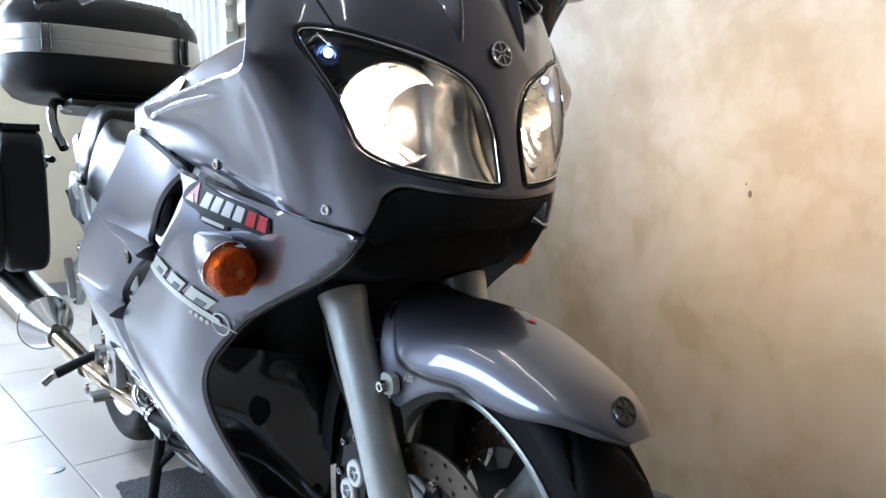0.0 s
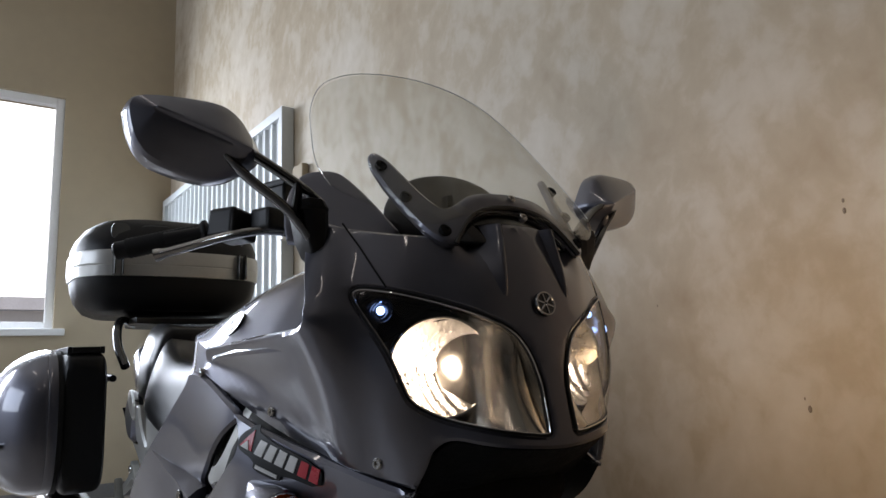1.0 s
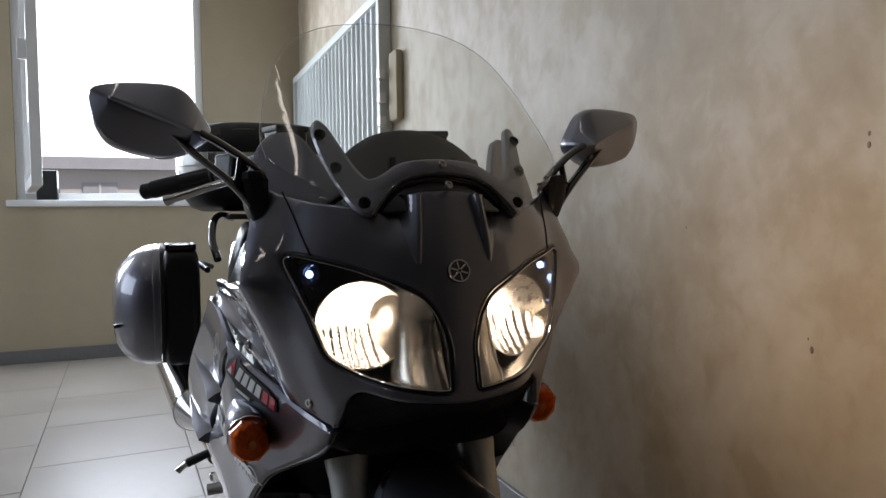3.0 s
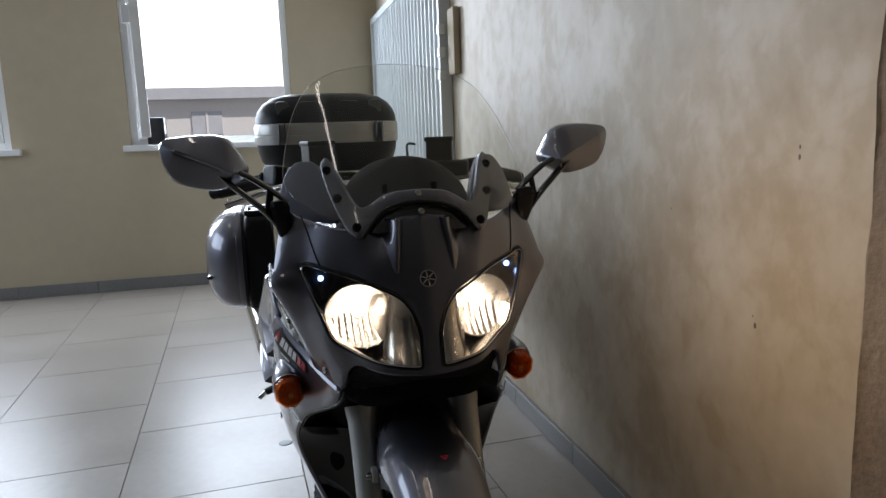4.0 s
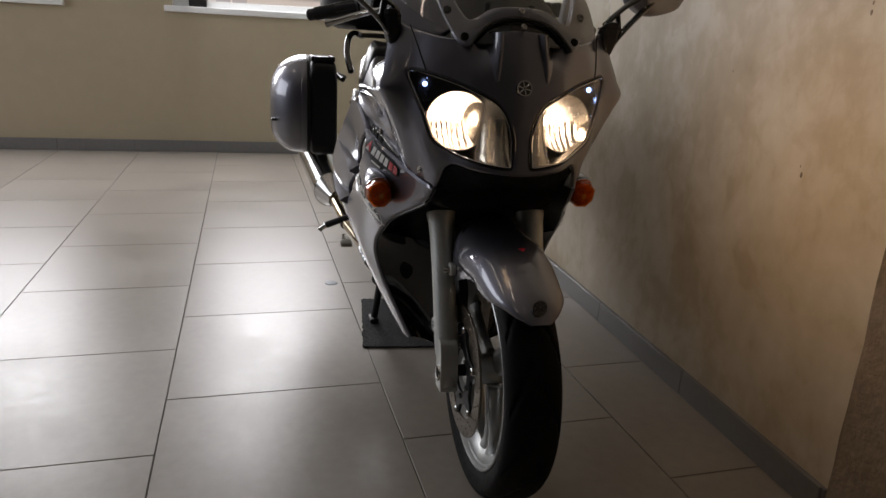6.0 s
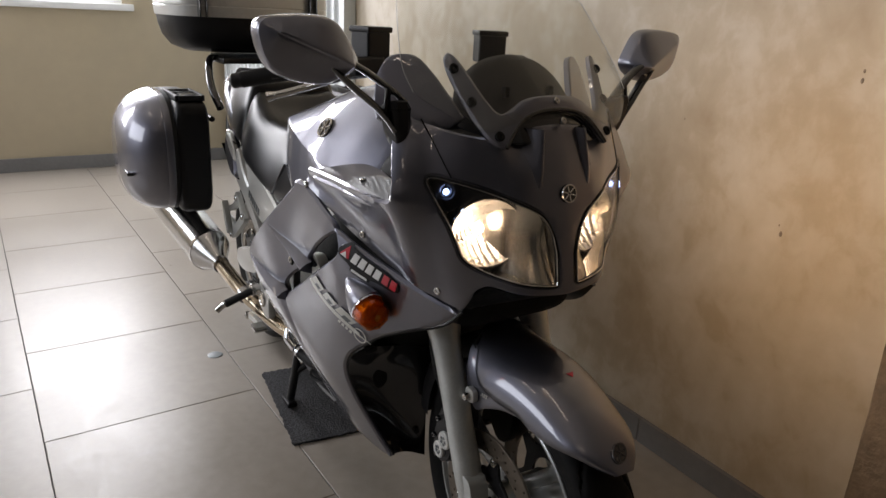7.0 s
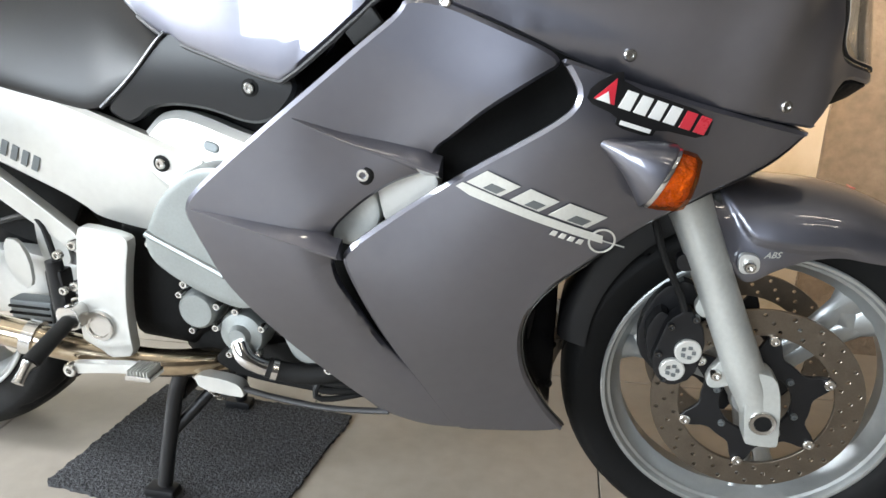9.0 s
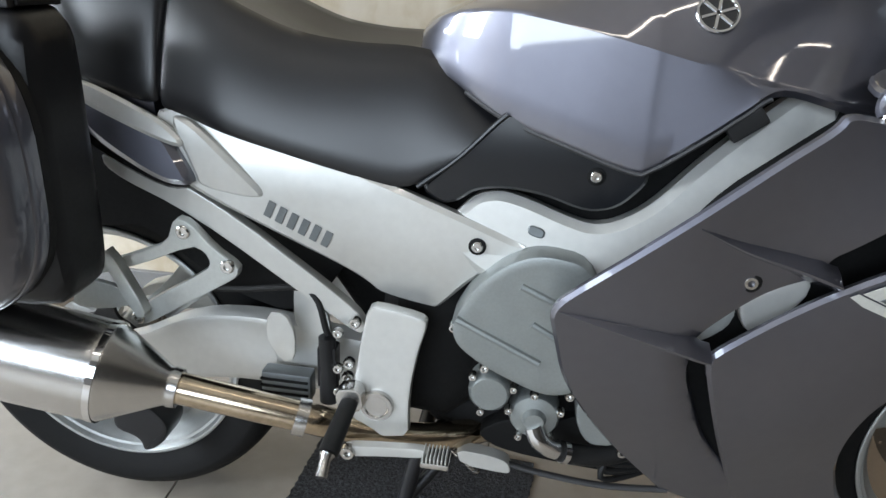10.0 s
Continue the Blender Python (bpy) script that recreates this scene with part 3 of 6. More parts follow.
def cowl_fit():
    rows = []
    for x, y, z in ((.05, 0, .956), (.075, 0, .80), (.066, 0, .86), (.08, 0, .76), (.078, 0, .72), (.018, 0, 1.05), (-.01, 0, 1.10), (.074, .031, .794)):
        rows.append((x, y, z))
    for x, y, z in ((.063, .031, .841), (.039, .052, .971), (-.028, .198, .952), (-.054, .219, .974), (-.079, .278, .927), (-.059, .188, .765), (-.013, .161, .736), (-.246, .249, .825)):
        rows.append((x, y, z))
    for x, y, z in ((-.447, .287, .88), (-.34, .279, .885), (-.086, .203, 1.067), (-.005, .115, 1.05), (-.125, .274, .957), (-.13, .270, 1.01), (-.45, .29, .918), (-.3, .289, .921), (-.18, .286, .924), (-.14, .256, 1.06)):
        rows.append((x, y, z))
    for x, y, z in ((-.12, .21, 1.12), (.03, .10, .95), (.012, .14, .86), (-.15, .226, .795), (-.15, .255, .86), (-.24, .268, .875), (-.35, .270, .853), (.055, .1, .80), (.065, .09, .74), (-.015, .19, .84)):
        rows.append((x, y, z))
    out = []
    for x, y, z in rows:
        a, r = math.atan2(y, x - CX), math.hypot(x - CX, y)
        out.append((a, z, r))
        if y > 0:
            out.append((-a, z, r))
    return tps(out, 6e-4)


NOSE = cowl_fit()


def round_nose(points, n):
    """Height and distance from the nose's axis over the angle, for a line of (x, y, z)."""
    a = [math.atan2(y, x - CX) for x, y, z in points]
    r = np.polyfit(a, [math.hypot(x - CX, y) for x, y, z in points], n)
    z = np.polyfit(a, [p[2] for p in points], n)
    return lambda t: (float(np.polyval(r, t)), float(np.polyval(z, t)))


SEAM = round_nose([(-.013, .161, .736), (-.059, .188, .763), (-.15, .226, .793), (-.246, .249, .825), (-.35, .270, .853), (-.447, .287, .88)], 3)
SHOULDER = round_nose([(-.079, .280, .928), (-.18, .287, .926), (-.3, .290, .922), (-.455, .292, .917)], 2)


def smooth(t):
    t = max(0.0, min(1.0, t))
    return t * t * (3 - 2 * t)


def COWL(a, z):
    """Distance of the cowl from its axis: the rounded nose, running into ruled flanks below the shoulder."""
    t = abs(a)
    w = smooth((math.degrees(t) - 37) / 15) * (1 - smooth((z - .934) / .035))
    r = NOSE(a, z)
    if w > 0:
        (rs, zs), (rt, zt) = SEAM(t), SHOULDER(t)
        u = (z - zs) / (zt - zs)
        r = r * (1 - w) + w * (rs + (rt - rs) * u - .012 * math.sin(math.pi * max(0, min(1, u))))
    # scoops outside the two fins, under the screen bracket
    return r - .022 * math.exp(-((math.degrees(t) - 12.5) / 3.0) ** 2) * smooth((z - .985) / .07)


K = 0.36  # metres of panel to a radian round the nose


def cowl_at(s, z, off=0.0):
    a = s / K
    r = COWL(a, z) + off
    return Vector((CX + r * math.cos(a), r * math.sin(a), z))


def deg(points, f=1):
    """(degrees round the nose, height) to panel coordinates."""
    return [(f * math.radians(a) * K, z) for a, z in points]


SIDE = tps([(-.059, .765, .188), (-.013, .736, .161), (-.246, .825, .249), (-.447, .88, .287), (-.283, .793, .272), (-.30, .779, .278), (-.268, .728, .270), (-.252, .604, .24)]
           + [(-.473, .709, .283), (-.577, .583, .295), (-.774, .628, .322), (-.62, .744, .315), (-.552, .677, .290), (-.576, .284, .183), (-.3, .25, .15), (-.3, .40, .20)]
           + [(-.45, .45, .255), (-.75, .35, .21), (-.7, .5, .285), (-.52, .9, .302), (-.16, .70, .215), (-.2, .45, .19), (-.25, .33, .165), (-.1, .65, .18)])


def side_at(x, z, off=0.0):
    return Vector((x, -SIDE(x, z) - off, z))


def both(name, maker, material, parent=None, label=""):
    """The same part on the right, and mirrored on the left."""
    a = part(name, maker(), material, parent or bike, label)
    b = part(name, flipped_y(maker()), material, parent or bike, label)
    return a, b


# nose cowl with its two headlight openings
HALF = [(0, .776), (5, .778), (14, .785), (20, .795), (23, .781), (24, .76), (26, .735), (26, .735), (42, .758), (62, .785), (80, .814), (100, .858), (110, .879), (112, .895), (110, .912), (104, .915),
        (70, .922), (54, .926), (48, .929), (46, .937), (46, .955), (47, .99), (48.5, 1.038), (49.5, 1.067), (50, 1.075), (45, 1.077), (41, 1.066), (30, 1.052), (20, 1.045), (14, 1.056), (8, 1.066), (0, 1.07)]
LAMPHOLE = [(38, .972), (36, .983), (28, .974), (20, .96), (13, .943), (7, .923), (4, .893), (2.5, .855), (2.5, .825), (2.5, .803), (2.6, .794), (3.4, .7915), (6, .7925), (13, .801), (21, .815), (27, .836), (29, .87), (31, .90), (35, .94)]
full_out = deg(HALF) + deg(HALF[1:-1], -1)[::-1]
part("nose_cowl", panel(full_out, cowl_at, 0.006, 0.013, 0.004, [deg(LAMPHOLE), deg(LAMPHOLE, -1)]), PAINT, bike)

# lower side fairings
FRONT = [(-.325, .826), (-.211, .786), (-.116, .757), (-.02, .731), (-.02, .731), (-.05, .699), (-.086, .676), (-.149, .646), (-.212, .613), (-.272, .567), (-.315, .532), (-.346, .489), (-.355, .439), (-.347, .374), (-.318, .305), (-.287, .256), (-.287, .256),
         (-.31, .248), (-.395, .244), (-.455, .24), (-.478, .29), (-.496, .336), (-.534, .421), (-.561, .494), (-.582, .558), (-.58, .578), (-.514, .628), (-.438, .680), (-.332, .744), (-.304, .765), (-.298, .785), (-.31, .806)]
REAR = [(-.495, .884), (-.455, .88), (-.40, .858), (-.33, .829), (-.318, .812), (-.345, .797), (-.402, .760), (-.440, .727), (-.466, .708), (-.458, .684), (-.473, .680), (-.52, .664), (-.559, .636), (-.593, .603), (-.598, .58), (-.597, .536),
        (-.579, .492), (-.546, .413), (-.497, .345), (-.44, .27), (-.43, .243), (-.506, .238), (-.575, .262), (-.585, .275), (-.619, .311), (-.67, .371), (-.713, .435), (-.757, .514), (-.777, .594), (-.784, .619), (-.776, .64), (-.749, .666), (-.672, .73), (-.602, .787), (-.546, .834), (-.505, .866)]
DIV = [(-.30, .79), (-.332, .744), (-.438, .68), (-.514, .628), (-.585, .575), (-.561, .494), (-.534, .421), (-.493, .336)]


def near_div(x, z):
    best = 9
    for (a, b), (c, d) in zip(DIV, DIV[1:]):
        t = max(0, min(1, ((x - a) * (c - a) + (z - b) * (d - b)) / ((c - a) ** 2 + (d - b) ** 2)))
        best = min(best, math.hypot(x - a - t * (c - a), z - b - t * (d - b)))
    return best


both("side_fairing", lambda: panel(FRONT, lambda x, z: side_at(x, z, 0.004), 0.006, 0.014, 0.005), PAINT)
both("rear_fairing", lambda: panel(REAR, lambda x, z: side_at(x, z, 0.002 - 0.020 * math.exp(-(near_div(x, z) / 0.032) ** 2) * max(0.0, min(1.0, (z - 0.30) / 0.16))), 0.006, 0.013, 0.005), PAINT)

# chin, inner shells that close the fairing
part("chin", panel(deg([(0, .776), (12, .784), (19, .793), (22, .781), (24, .757), (26, .732), (22, .715), (16, .69), (8, .668), (0, .662)]) + deg([(8, .668), (16, .69), (22, .715), (26, .732), (24, .757), (22, .781), (19, .793), (12, .784)], -1),
     lambda s, z: cowl_at(s, z, -0.006 - 2.4 * max(0, 0.775 - z) * (1 - 0.8 * (s / K / 0.454) ** 2)), 0.006, 0.024, 0.003), DARK, bike, "black plastic chin below the headlights")


def inner_shell():
    rings = []
    for x, hy, z0, z1 in ((-.045, .10, .70, .78), (-.07, .14, .67, .80), (-.12, .165, .66, .90), (-.18, .175, .645, 1.0), (-.25, .18, .58, 1.02), (-.33, .185, .50, .98), (-.36, .19, .30, .93), (-.45, .215, .27, .88), (-.56, .215, .27, .80), (-.66, .20, .30, .72)):
        rings.append(sup(0, (z0 + z1) / 2, hy, (z1 - z0) / 2, x, 5, 32))
    return solid(loft(rings))


part("inner_fairing", inner_shell(), DARK, bike, "black inner fairing and radiator ducting")
rad = part("radiator", box(-.43, -.15, .34, -.41, .15, .62, .004), BLACK, bike, "black finned radiator behind the front wheel")
for k in range(26):
    z = .35 + .0102 * k
    part("fin", box(-.411, -.14, z, -.406, .14, z + .004, 0), DARK, rad, smooth=False)
EDGE = [(-.02, .731), (-.05, .699), (-.086, .676), (-.149, .646), (-.212, .613), (-.272, .567), (-.315, .532), (-.346, .489), (-.355, .439), (-.347, .374), (-.318, .305), (-.287, .258)]


def duct():
    rows = [[side_at(x, z, -0.004 - .02 * t) + Vector((-.07 * t, (SIDE(x, z) - .09) * t ** 1.3, .03 * t)) for t in (0, .2, .4, .6, .8, 1.0)] for x, z in (tuple(p) for p in spline_n([(a, b) for a, b in EDGE], 3))]
    v, f, n = [], [], 6
    for r in rows:
        v += r
    for i in range(len(rows) - 1):
        for j in range(n - 1):
            f.append((i * n + j, i * n + j + 1, (i + 1) * n + j + 1, (i + 1) * n + j))
    bm = solid((v, f))
    bmesh.ops.solidify(bm, geom=bm.faces[:], thickness=.003)
    return bm


both("duct_wall", duct, BLACK, label="black duct wall inside the fairing mouth")

# glossy inner panels that run from the mouth's edge towards the wheel
def inner_sheet():
    line = spline_n([(-.272, .567), (-.315, .532), (-.346, .489), (-.355, .439), (-.347, .374), (-.318, .305), (-.289, .26)], 4)
    n, v, q = 9, [], []
    for i, (x, z) in enumerate(line):
        e = side_at(x, z, -.006)
        g = Vector((-.318, -.045, .505 - .295 * i / (len(line) - 1)))
        v += [e.lerp(g, t / (n - 1)) + Vector((-.012 * math.sin(math.pi * t / (n - 1)), 0, 0)) for t in range(n)]
    for i in range(len(line) - 1):
        q += [(i * n + j, i * n + j + 1, (i + 1) * n + j + 1, (i + 1) * n + j) for j in range(n - 1)]
    bm = solid((v, q))
    bmesh.ops.solidify(bm, geom=bm.faces[:], thickness=.004)
    return bm


both("inner_panel", inner_sheet, GLOSSBLACK, label="gloss black duct panel behind the wheel")
for f in (-1, 1):
    for z, x in ((.475, -.331), (.285, -.321)):
        bolt("screw", (x + .006, f * .07, z), (1, f * .6, 0), .006, bike, DARK, .003)

# winglets that cross the vents


def winglet(line, h0, out):
    pts = spline([side_at(x, z) for x, z in line], 5)
    n, rings = len(pts), []
    for i, p in enumerate(pts):
        t = i / (n - 1)
        h = h0 * (0.12 + 0.88 * t ** 0.8) * (1 if t < 0.93 else 0.75)
        o = out * (0.15 + 0.85 * math.sin(min(1, t * 1.15) * math.pi / 2))
        y = p.y
        rings.append([Vector((p.x, y + .006, p.z + h * .58)), Vector((p.x, y - o * .35, p.z + h * .42)), Vector((p.x, y - o, p.z + h * .06)), Vector((p.x, y - o * .94, p.z - h * .06)), Vector((p.x, y + .006, p.z - h * .45))])
    return solid(loft(rings))


both("winglet", lambda: winglet([(-.628, .747), (-.57, .722), (-.51, .704), (-.455, .686)], .038, .023), PAINT)
both("winglet", lambda: winglet([(-.772, .627), (-.70, .608), (-.64, .592), (-.583, .574)], .038, .023), PAINT)

# screws along the panels
for f in (-1, 1):
    for x, z in ((-.059, .763), (-.246, .822), (-.452, .878)):
        a = math.atan2(SIDE(x, z), x - CX)
        p = cowl_at(a * K, z + .002)
        bolt("screw", (p.x, f * p.y, p.z), (math.cos(a) * .5, f, 0), .0075, bike, STEEL, .004)
    bolt("screw", (-.552, f * (SIDE(-.552, .677) - .002), .677), (0, f, 0), .0095, bike, STEEL, .006)
    bolt("screw_well", (-.552, f * (SIDE(-.552, .677) - .004), .677), (0, f, 0), .0135, bike, DARK, .006)

# headlights


def headlight(f):
    unit = part("headlight", panel(deg(LAMPHOLE, f), lambda s, z: cowl_at(s, z, -0.10 + 0.074 * math.exp(-((abs(s) / K - .10) / .16) ** 2) + 4.0 * (z - .87) ** 2), 0.004, 0.014, 0.003, flip=False), REFLECTOR, bike, "lit twin headlight with clear lens and chrome bowls")
    rim = even(chaikin(deg(LAMPHOLE, f), 2), .02)
    rings = [[cowl_at(p[0], p[1], o) for p in rim] for o in (-0.002, -0.04, -0.10)]
    rings = [[Vector(v) for v in r] for r in rings]
    bm = solid(loft(rings, False))
    part("housing_wall", bm, REFLECTOR, unit)
    edge = shrunk([Vector(p) for p in rim], .004)
    part("lens_seal", solid(loft([[cowl_at(p[0], p[1], .0005) for p in rim], [cowl_at(p[0], p[1], .0005) for p in edge], [cowl_at(p[0], p[1], -.006) for p in edge]], False)), RUBBER, unit)
    part("lens_edge", solid(tube([cowl_at(p[0], p[1], .0012) for p in edge + edge[:1]], .0009, 6)), CHROME, unit)
    for k in range(5):
        a = 35.2 - 1.1 * k
        part("mask_rib", solid(tube([cowl_at(math.radians(a) * K * f, .966 - .0012 * k, -.028), cowl_at(math.radians(a - 1.6) * K * f, .972 - .002 * k, -.028)], .0005, 5)), CHROME, unit)
    part("lens", panel(deg([(a * .985 + .2, z + (.002 if z < .88 else -.003)) for a, z in LAMPHOLE], f), lambda s, z: cowl_at(s, z, -0.001), 0.002, 0.024, 0.003), LENS, unit, "clear headlight lens").visible_shadow = False
    # main bowl: an oval dish with its bulb and shield

    def dish(c, ry, rz, depth, turn):
        m = Matrix.Translation(c) @ Matrix.Rotation(radians(turn * f), 4, "Z") @ Matrix.Rotation(radians(-90), 4, "Z") @ Matrix.Diagonal((ry, depth, rz, 1))
        v, q = lathe([(max(k / 36, .004), -1 + (k / 36) ** 2) for k in range(37)] + [(1.03, 0.03)], m, 180)
        # vertical flutes pressed into the lower half
        v = [p + Vector((.0045 * (abs(math.sin((p.y - c.y) * 240)) - .5) * max(0.0, min(1.0, (c.z + .002 - p.z) / .012)), 0, 0)) for p in v]
        part("main_bowl", solid((v, q)), BOWL, unit)
    dish(Vector((-.012, f * .121, .879)), .066, .061, .055, 16)
    bowl_ring = Matrix.Translation((-.011, f * .121, .879)) @ Matrix.Rotation(radians(16 * f), 4, "Z") @ Matrix.Rotation(radians(-90), 4, "Z") @ Matrix.Diagonal((.067, .06, .062, 1))
    part("bowl_rim", solid(lathe([(.985, -.04), (.99, .03), (1.02, .05), (1.04, .0), (1.03, -.3)], bowl_ring, 56)), CHROME, unit)
    for c, r in (((-.043, f * .119, .880), .0095),):
        bm = bmesh.new()
        bmesh.ops.create_uvsphere(bm, u_segments=14, v_segments=10, radius=r, matrix=Matrix.Translation(c) @ Matrix.Diagonal((1.2, 1, 1, 1)))
        part("bulb", bm, LAMP, unit, "glowing warm halogen bulb")
    bm = bmesh.new()
    bmesh.ops.create_uvsphere(bm, u_segments=12, v_segments=8, radius=.0055, matrix=Matrix.Translation(cowl_at(math.radians(31.7) * K * f, .951, -.022)))
    part("pilot_bulb", bm, PILOT, unit, "glowing bluish parking bulb")
    bm = solid(lathe([(.004, -.016), (.012, -.012), (.015, 0.0), (.017, 0.0)], Matrix.Translation(cowl_at(math.radians(31.7) * K * f, .951, -.022)) @ Matrix.Rotation(radians(-90 + 25 * f), 4, "Z"), 20))
    part("pilot_bowl", bm, GLOSSBLACK, unit)
    part("corner_mask", panel(deg([(37.5, .970), (36, .980), (28, .972), (20, .958), (14, .944), (18, .938), (26, .932), (30, .915), (32, .91), (35, .94)], f), lambda s, z: cowl_at(s, z, -0.03), 0.003, 0.02, 0.002, [deg([(33.6, .951), (31.7, .963), (29.8, .951), (31.7, .939)], f)]), GLOSSBLACK, unit, "black corner mask round the parking lamp")
    return unit


for f in (-1, 1):
    headlight(f)

# round badge on the nose, and the two fins above it


def badge(at, way, r, parent, squash=1.0, metal=None):
    m = Matrix.Translation(at) @ Vector((0, 1, 0)).rotation_difference(Vector(way)).to_matrix().to_4x4() @ Matrix.Diagonal((1, 1, squash, 1))
    b = part("badge", solid(lathe([(0, .0015), (r * .96, .0015), (r, 0), (r, -.004)], m, 32)), GLOSSBLACK, parent, "round black badge with a chrome ring and spokes")
    b = b if parent is bike else parent
    part("ring", solid(lathe([(r * .82, .0015), (r * .86, .003), (r * .96, .003), (r, .0015)], m, 32)), metal or CHROME, b)
    for k in range(6):
        q = m @ Matrix.Rotation(math.pi * k / 3, 4, "Y")
        part("spoke", moved(box(-r * .07, .001, r * .12, r * .07, .0028, r * .8, .0004, 1), q), metal or CHROME, b)


badge((.053, 0, .955), (1, 0, .22), .0165, bike)
for f in (-1, 1):
    rows = []
    for k in range(13):
        t = k / 12
        z = 1.062 - .096 * t
        top = (1 - t) ** .8
        th = 7.0 + 1.0 * t
        wi, wo, h = .9 + .6 * top, .5 + 6.2 * top, .017 * top ** .9
        rows.append([cowl_at(f * math.radians(th + da) * K, z, o) for da, o in ((-wi, -.003), (-wi * .55, h * .75), (-wi * .1, h), (wo * .12, h * .93), (wo * .35, h * .45), (wo * .7, h * .1), (wo, -.003))])
    part("air_fin", solid(loft([r for r in rows])), PAINT, bike, sharp=50)

# panel joint from the mirror foot to the headlight
for f in (-1, 1):
    part("panel_joint", solid(tube([cowl_at(f * math.radians(a) * K, z, .0003) for a, z in spline_n([(40, 1.069), (36, 1.035), (33, 1.005), (30.5, .979)], 5)], .0013, 6)), DARK, bike)

# windscreen, its bracket, and the cockpit behind


def screen_at(y, z, off=0.0):
    return Vector((-.01 - (z - 1.10) * .85 - 1.03 * y * y + off, y, z))


SCR = [(0, 1.085), (.09, 1.075), (.14, 1.055), (.20, 1.085), (.238, 1.115), (.242, 1.15), (.232, 1.20), (.214, 1.26), (.183, 1.312), (.140, 1.342), (.085, 1.358), (0, 1.365)]
part("windscreen", panel(SCR + [(-y, z) for y, z in SCR[1:-1]][::-1], screen_at, 0.003, 0.03, 0.0015), SCREEN, bike, "clear curved windscreen").visible_shadow = False

rim = [screen_at(p[0], p[1], -.0008) for p in spline([(y, z, 0) for y, z in SCR[4:]] + [(-y, z, 0) for y, z in SCR[4:-1]][::-1], 5)]
part("screen_edge", solid(loft([[p + Vector((dx, dy * (1 if p.y > 0 else -1), dx)) for dx, dy in ((-.0005, 0), (0, .0006), (.0005, 0), (0, -.0006))] for p in rim])), EDGE_CLEAR, bike).visible_shadow = False


def brk_at(y, z):
    return Vector((-.004 - .637 * (z - 1.105) - 2.05 * y * y, y, z))


ARM = [(0, 1.117), (.06, 1.112), (.093, 1.090), (.110, 1.084), (.126, 1.11), (.149, 1.168), (.162, 1.181), (.174, 1.165), (.164, 1.11), (.140, 1.048), (.125, 1.034), (.110, 1.034), (.094, 1.055), (.07, 1.078), (.04, 1.09), (0, 1.094)]
brk = part("screen_bracket", panel(ARM + [(-y, z) for y, z in ARM[1:-1]][::-1], brk_at, 0.008, 0.014, 0.004), PAINT, bike, "grey curved bracket that clamps the windscreen")
for y, z in ((.119, 1.05), (.147, 1.101), (.16, 1.152), (-.119, 1.05), (-.147, 1.101), (-.16, 1.152)):
    bolt("bolt", brk_at(y, z) + Vector((.002, 0, .001)), (1, 0, .6), .0085, brk, DARK, .003)
bolt("bolt", brk_at(0, 1.105) + Vector((.001, 0, .001)), (1, 0, .5), .006, brk, STEEL, .003)
bolt("bolt", Vector((.02, 0, 1.075)), (1, 0, .5), .006, brk, STEEL, .003)
# black duct behind the bracket, and the seal along its lower edge
MOUTH = [(0, 1.112), (.06, 1.106), (.09, 1.086), (.112, 1.062), (.116, 1.045), (.08, 1.04), (0, 1.05)]
part("duct_back", panel(MOUTH + [(-y, z) for y, z in MOUTH[1:-1]][::-1], lambda y, z: brk_at(y, z) + Vector((-.013, 0, -.004)), .003, .016, .002), GLOSSBLACK, brk, "gloss black air duct under the bracket")
low = [(-y, z) for y, z in ARM[11:]] + [(y, z) for y, z in ARM[11:-1]][::-1]
part("bracket_seal", solid(tube(spline([brk_at(y, z) + Vector((-.004, 0, -.002)) for y, z in low], 4), .0042, 8)), GLOSSBLACK, brk)
DOME = [(0, 1.055), (.09, 1.06), (.138, 1.075), (.131, 1.108), (.110, 1.138), (.066, 1.168), (0, 1.18)]
dome = part("instrument_hood", panel(DOME + [(-y, z) for y, z in DOME[1:-1]][::-1], lambda y, z: Vector((-.055 - .75 * (z - 1.06) - 2.4 * y * y, y, z)), 0.05, 0.02, 0.008), HOOD, bike, "dark grey rounded instrument hood")
for y in (-.05, .05):
    part("slot", box(-.092, y - .005, 1.103, -.078, y + .005, 1.122, .002), DARK, dome)
BLK = [(.256, 1.05), (.254, 1.09), (.243, 1.13), (.226, 1.158), (.212, 1.168), (.184, 1.170), (.170, 1.160), (.150, 1.125), (.118, 1.05)]
both("cockpit_panel", lambda: panel([(-y, z) for y, z in BLK], lambda y, z: Vector((-.125 - .5 * (z - 1.06) - .7 * (abs(y) - .17), y, z)), 0.010, 0.018, 0.003, rounds=1, flip=False), PAINT)
both("side_ledge", lambda: panel([(-.462, -.283), (-.30, -.287), (-.14, -.276), (-.10, -.255), (-.105, -.22), (-.25, -.185), (-.40, -.165), (-.46, -.22)], lambda x, y: Vector((x, y, .912 + .2 * (.29 + y) - .06 * max(0, -.3 - x))), 0.006, 0.03, 0.004), PAINT)
for f in (-1, 1):
    bolt("screw", (-.28, f * .235, .924), (0, 0, 1), .0065, bike, STEEL, .003)

# mirrors
MIR = [(.471, 1.203), (.466, 1.217), (.453, 1.224), (.405, 1.228), (.357, 1.227), (.335, 1.214), (.318, 1.186), (.304, 1.160), (.312, 1.144), (.346, 1.124), (.374, 1.119), (.412, 1.126), (.447, 1.139), (.463, 1.165)]
RIDGE = (Vector((.440, 1.199)), Vector((.335, 1.154)))


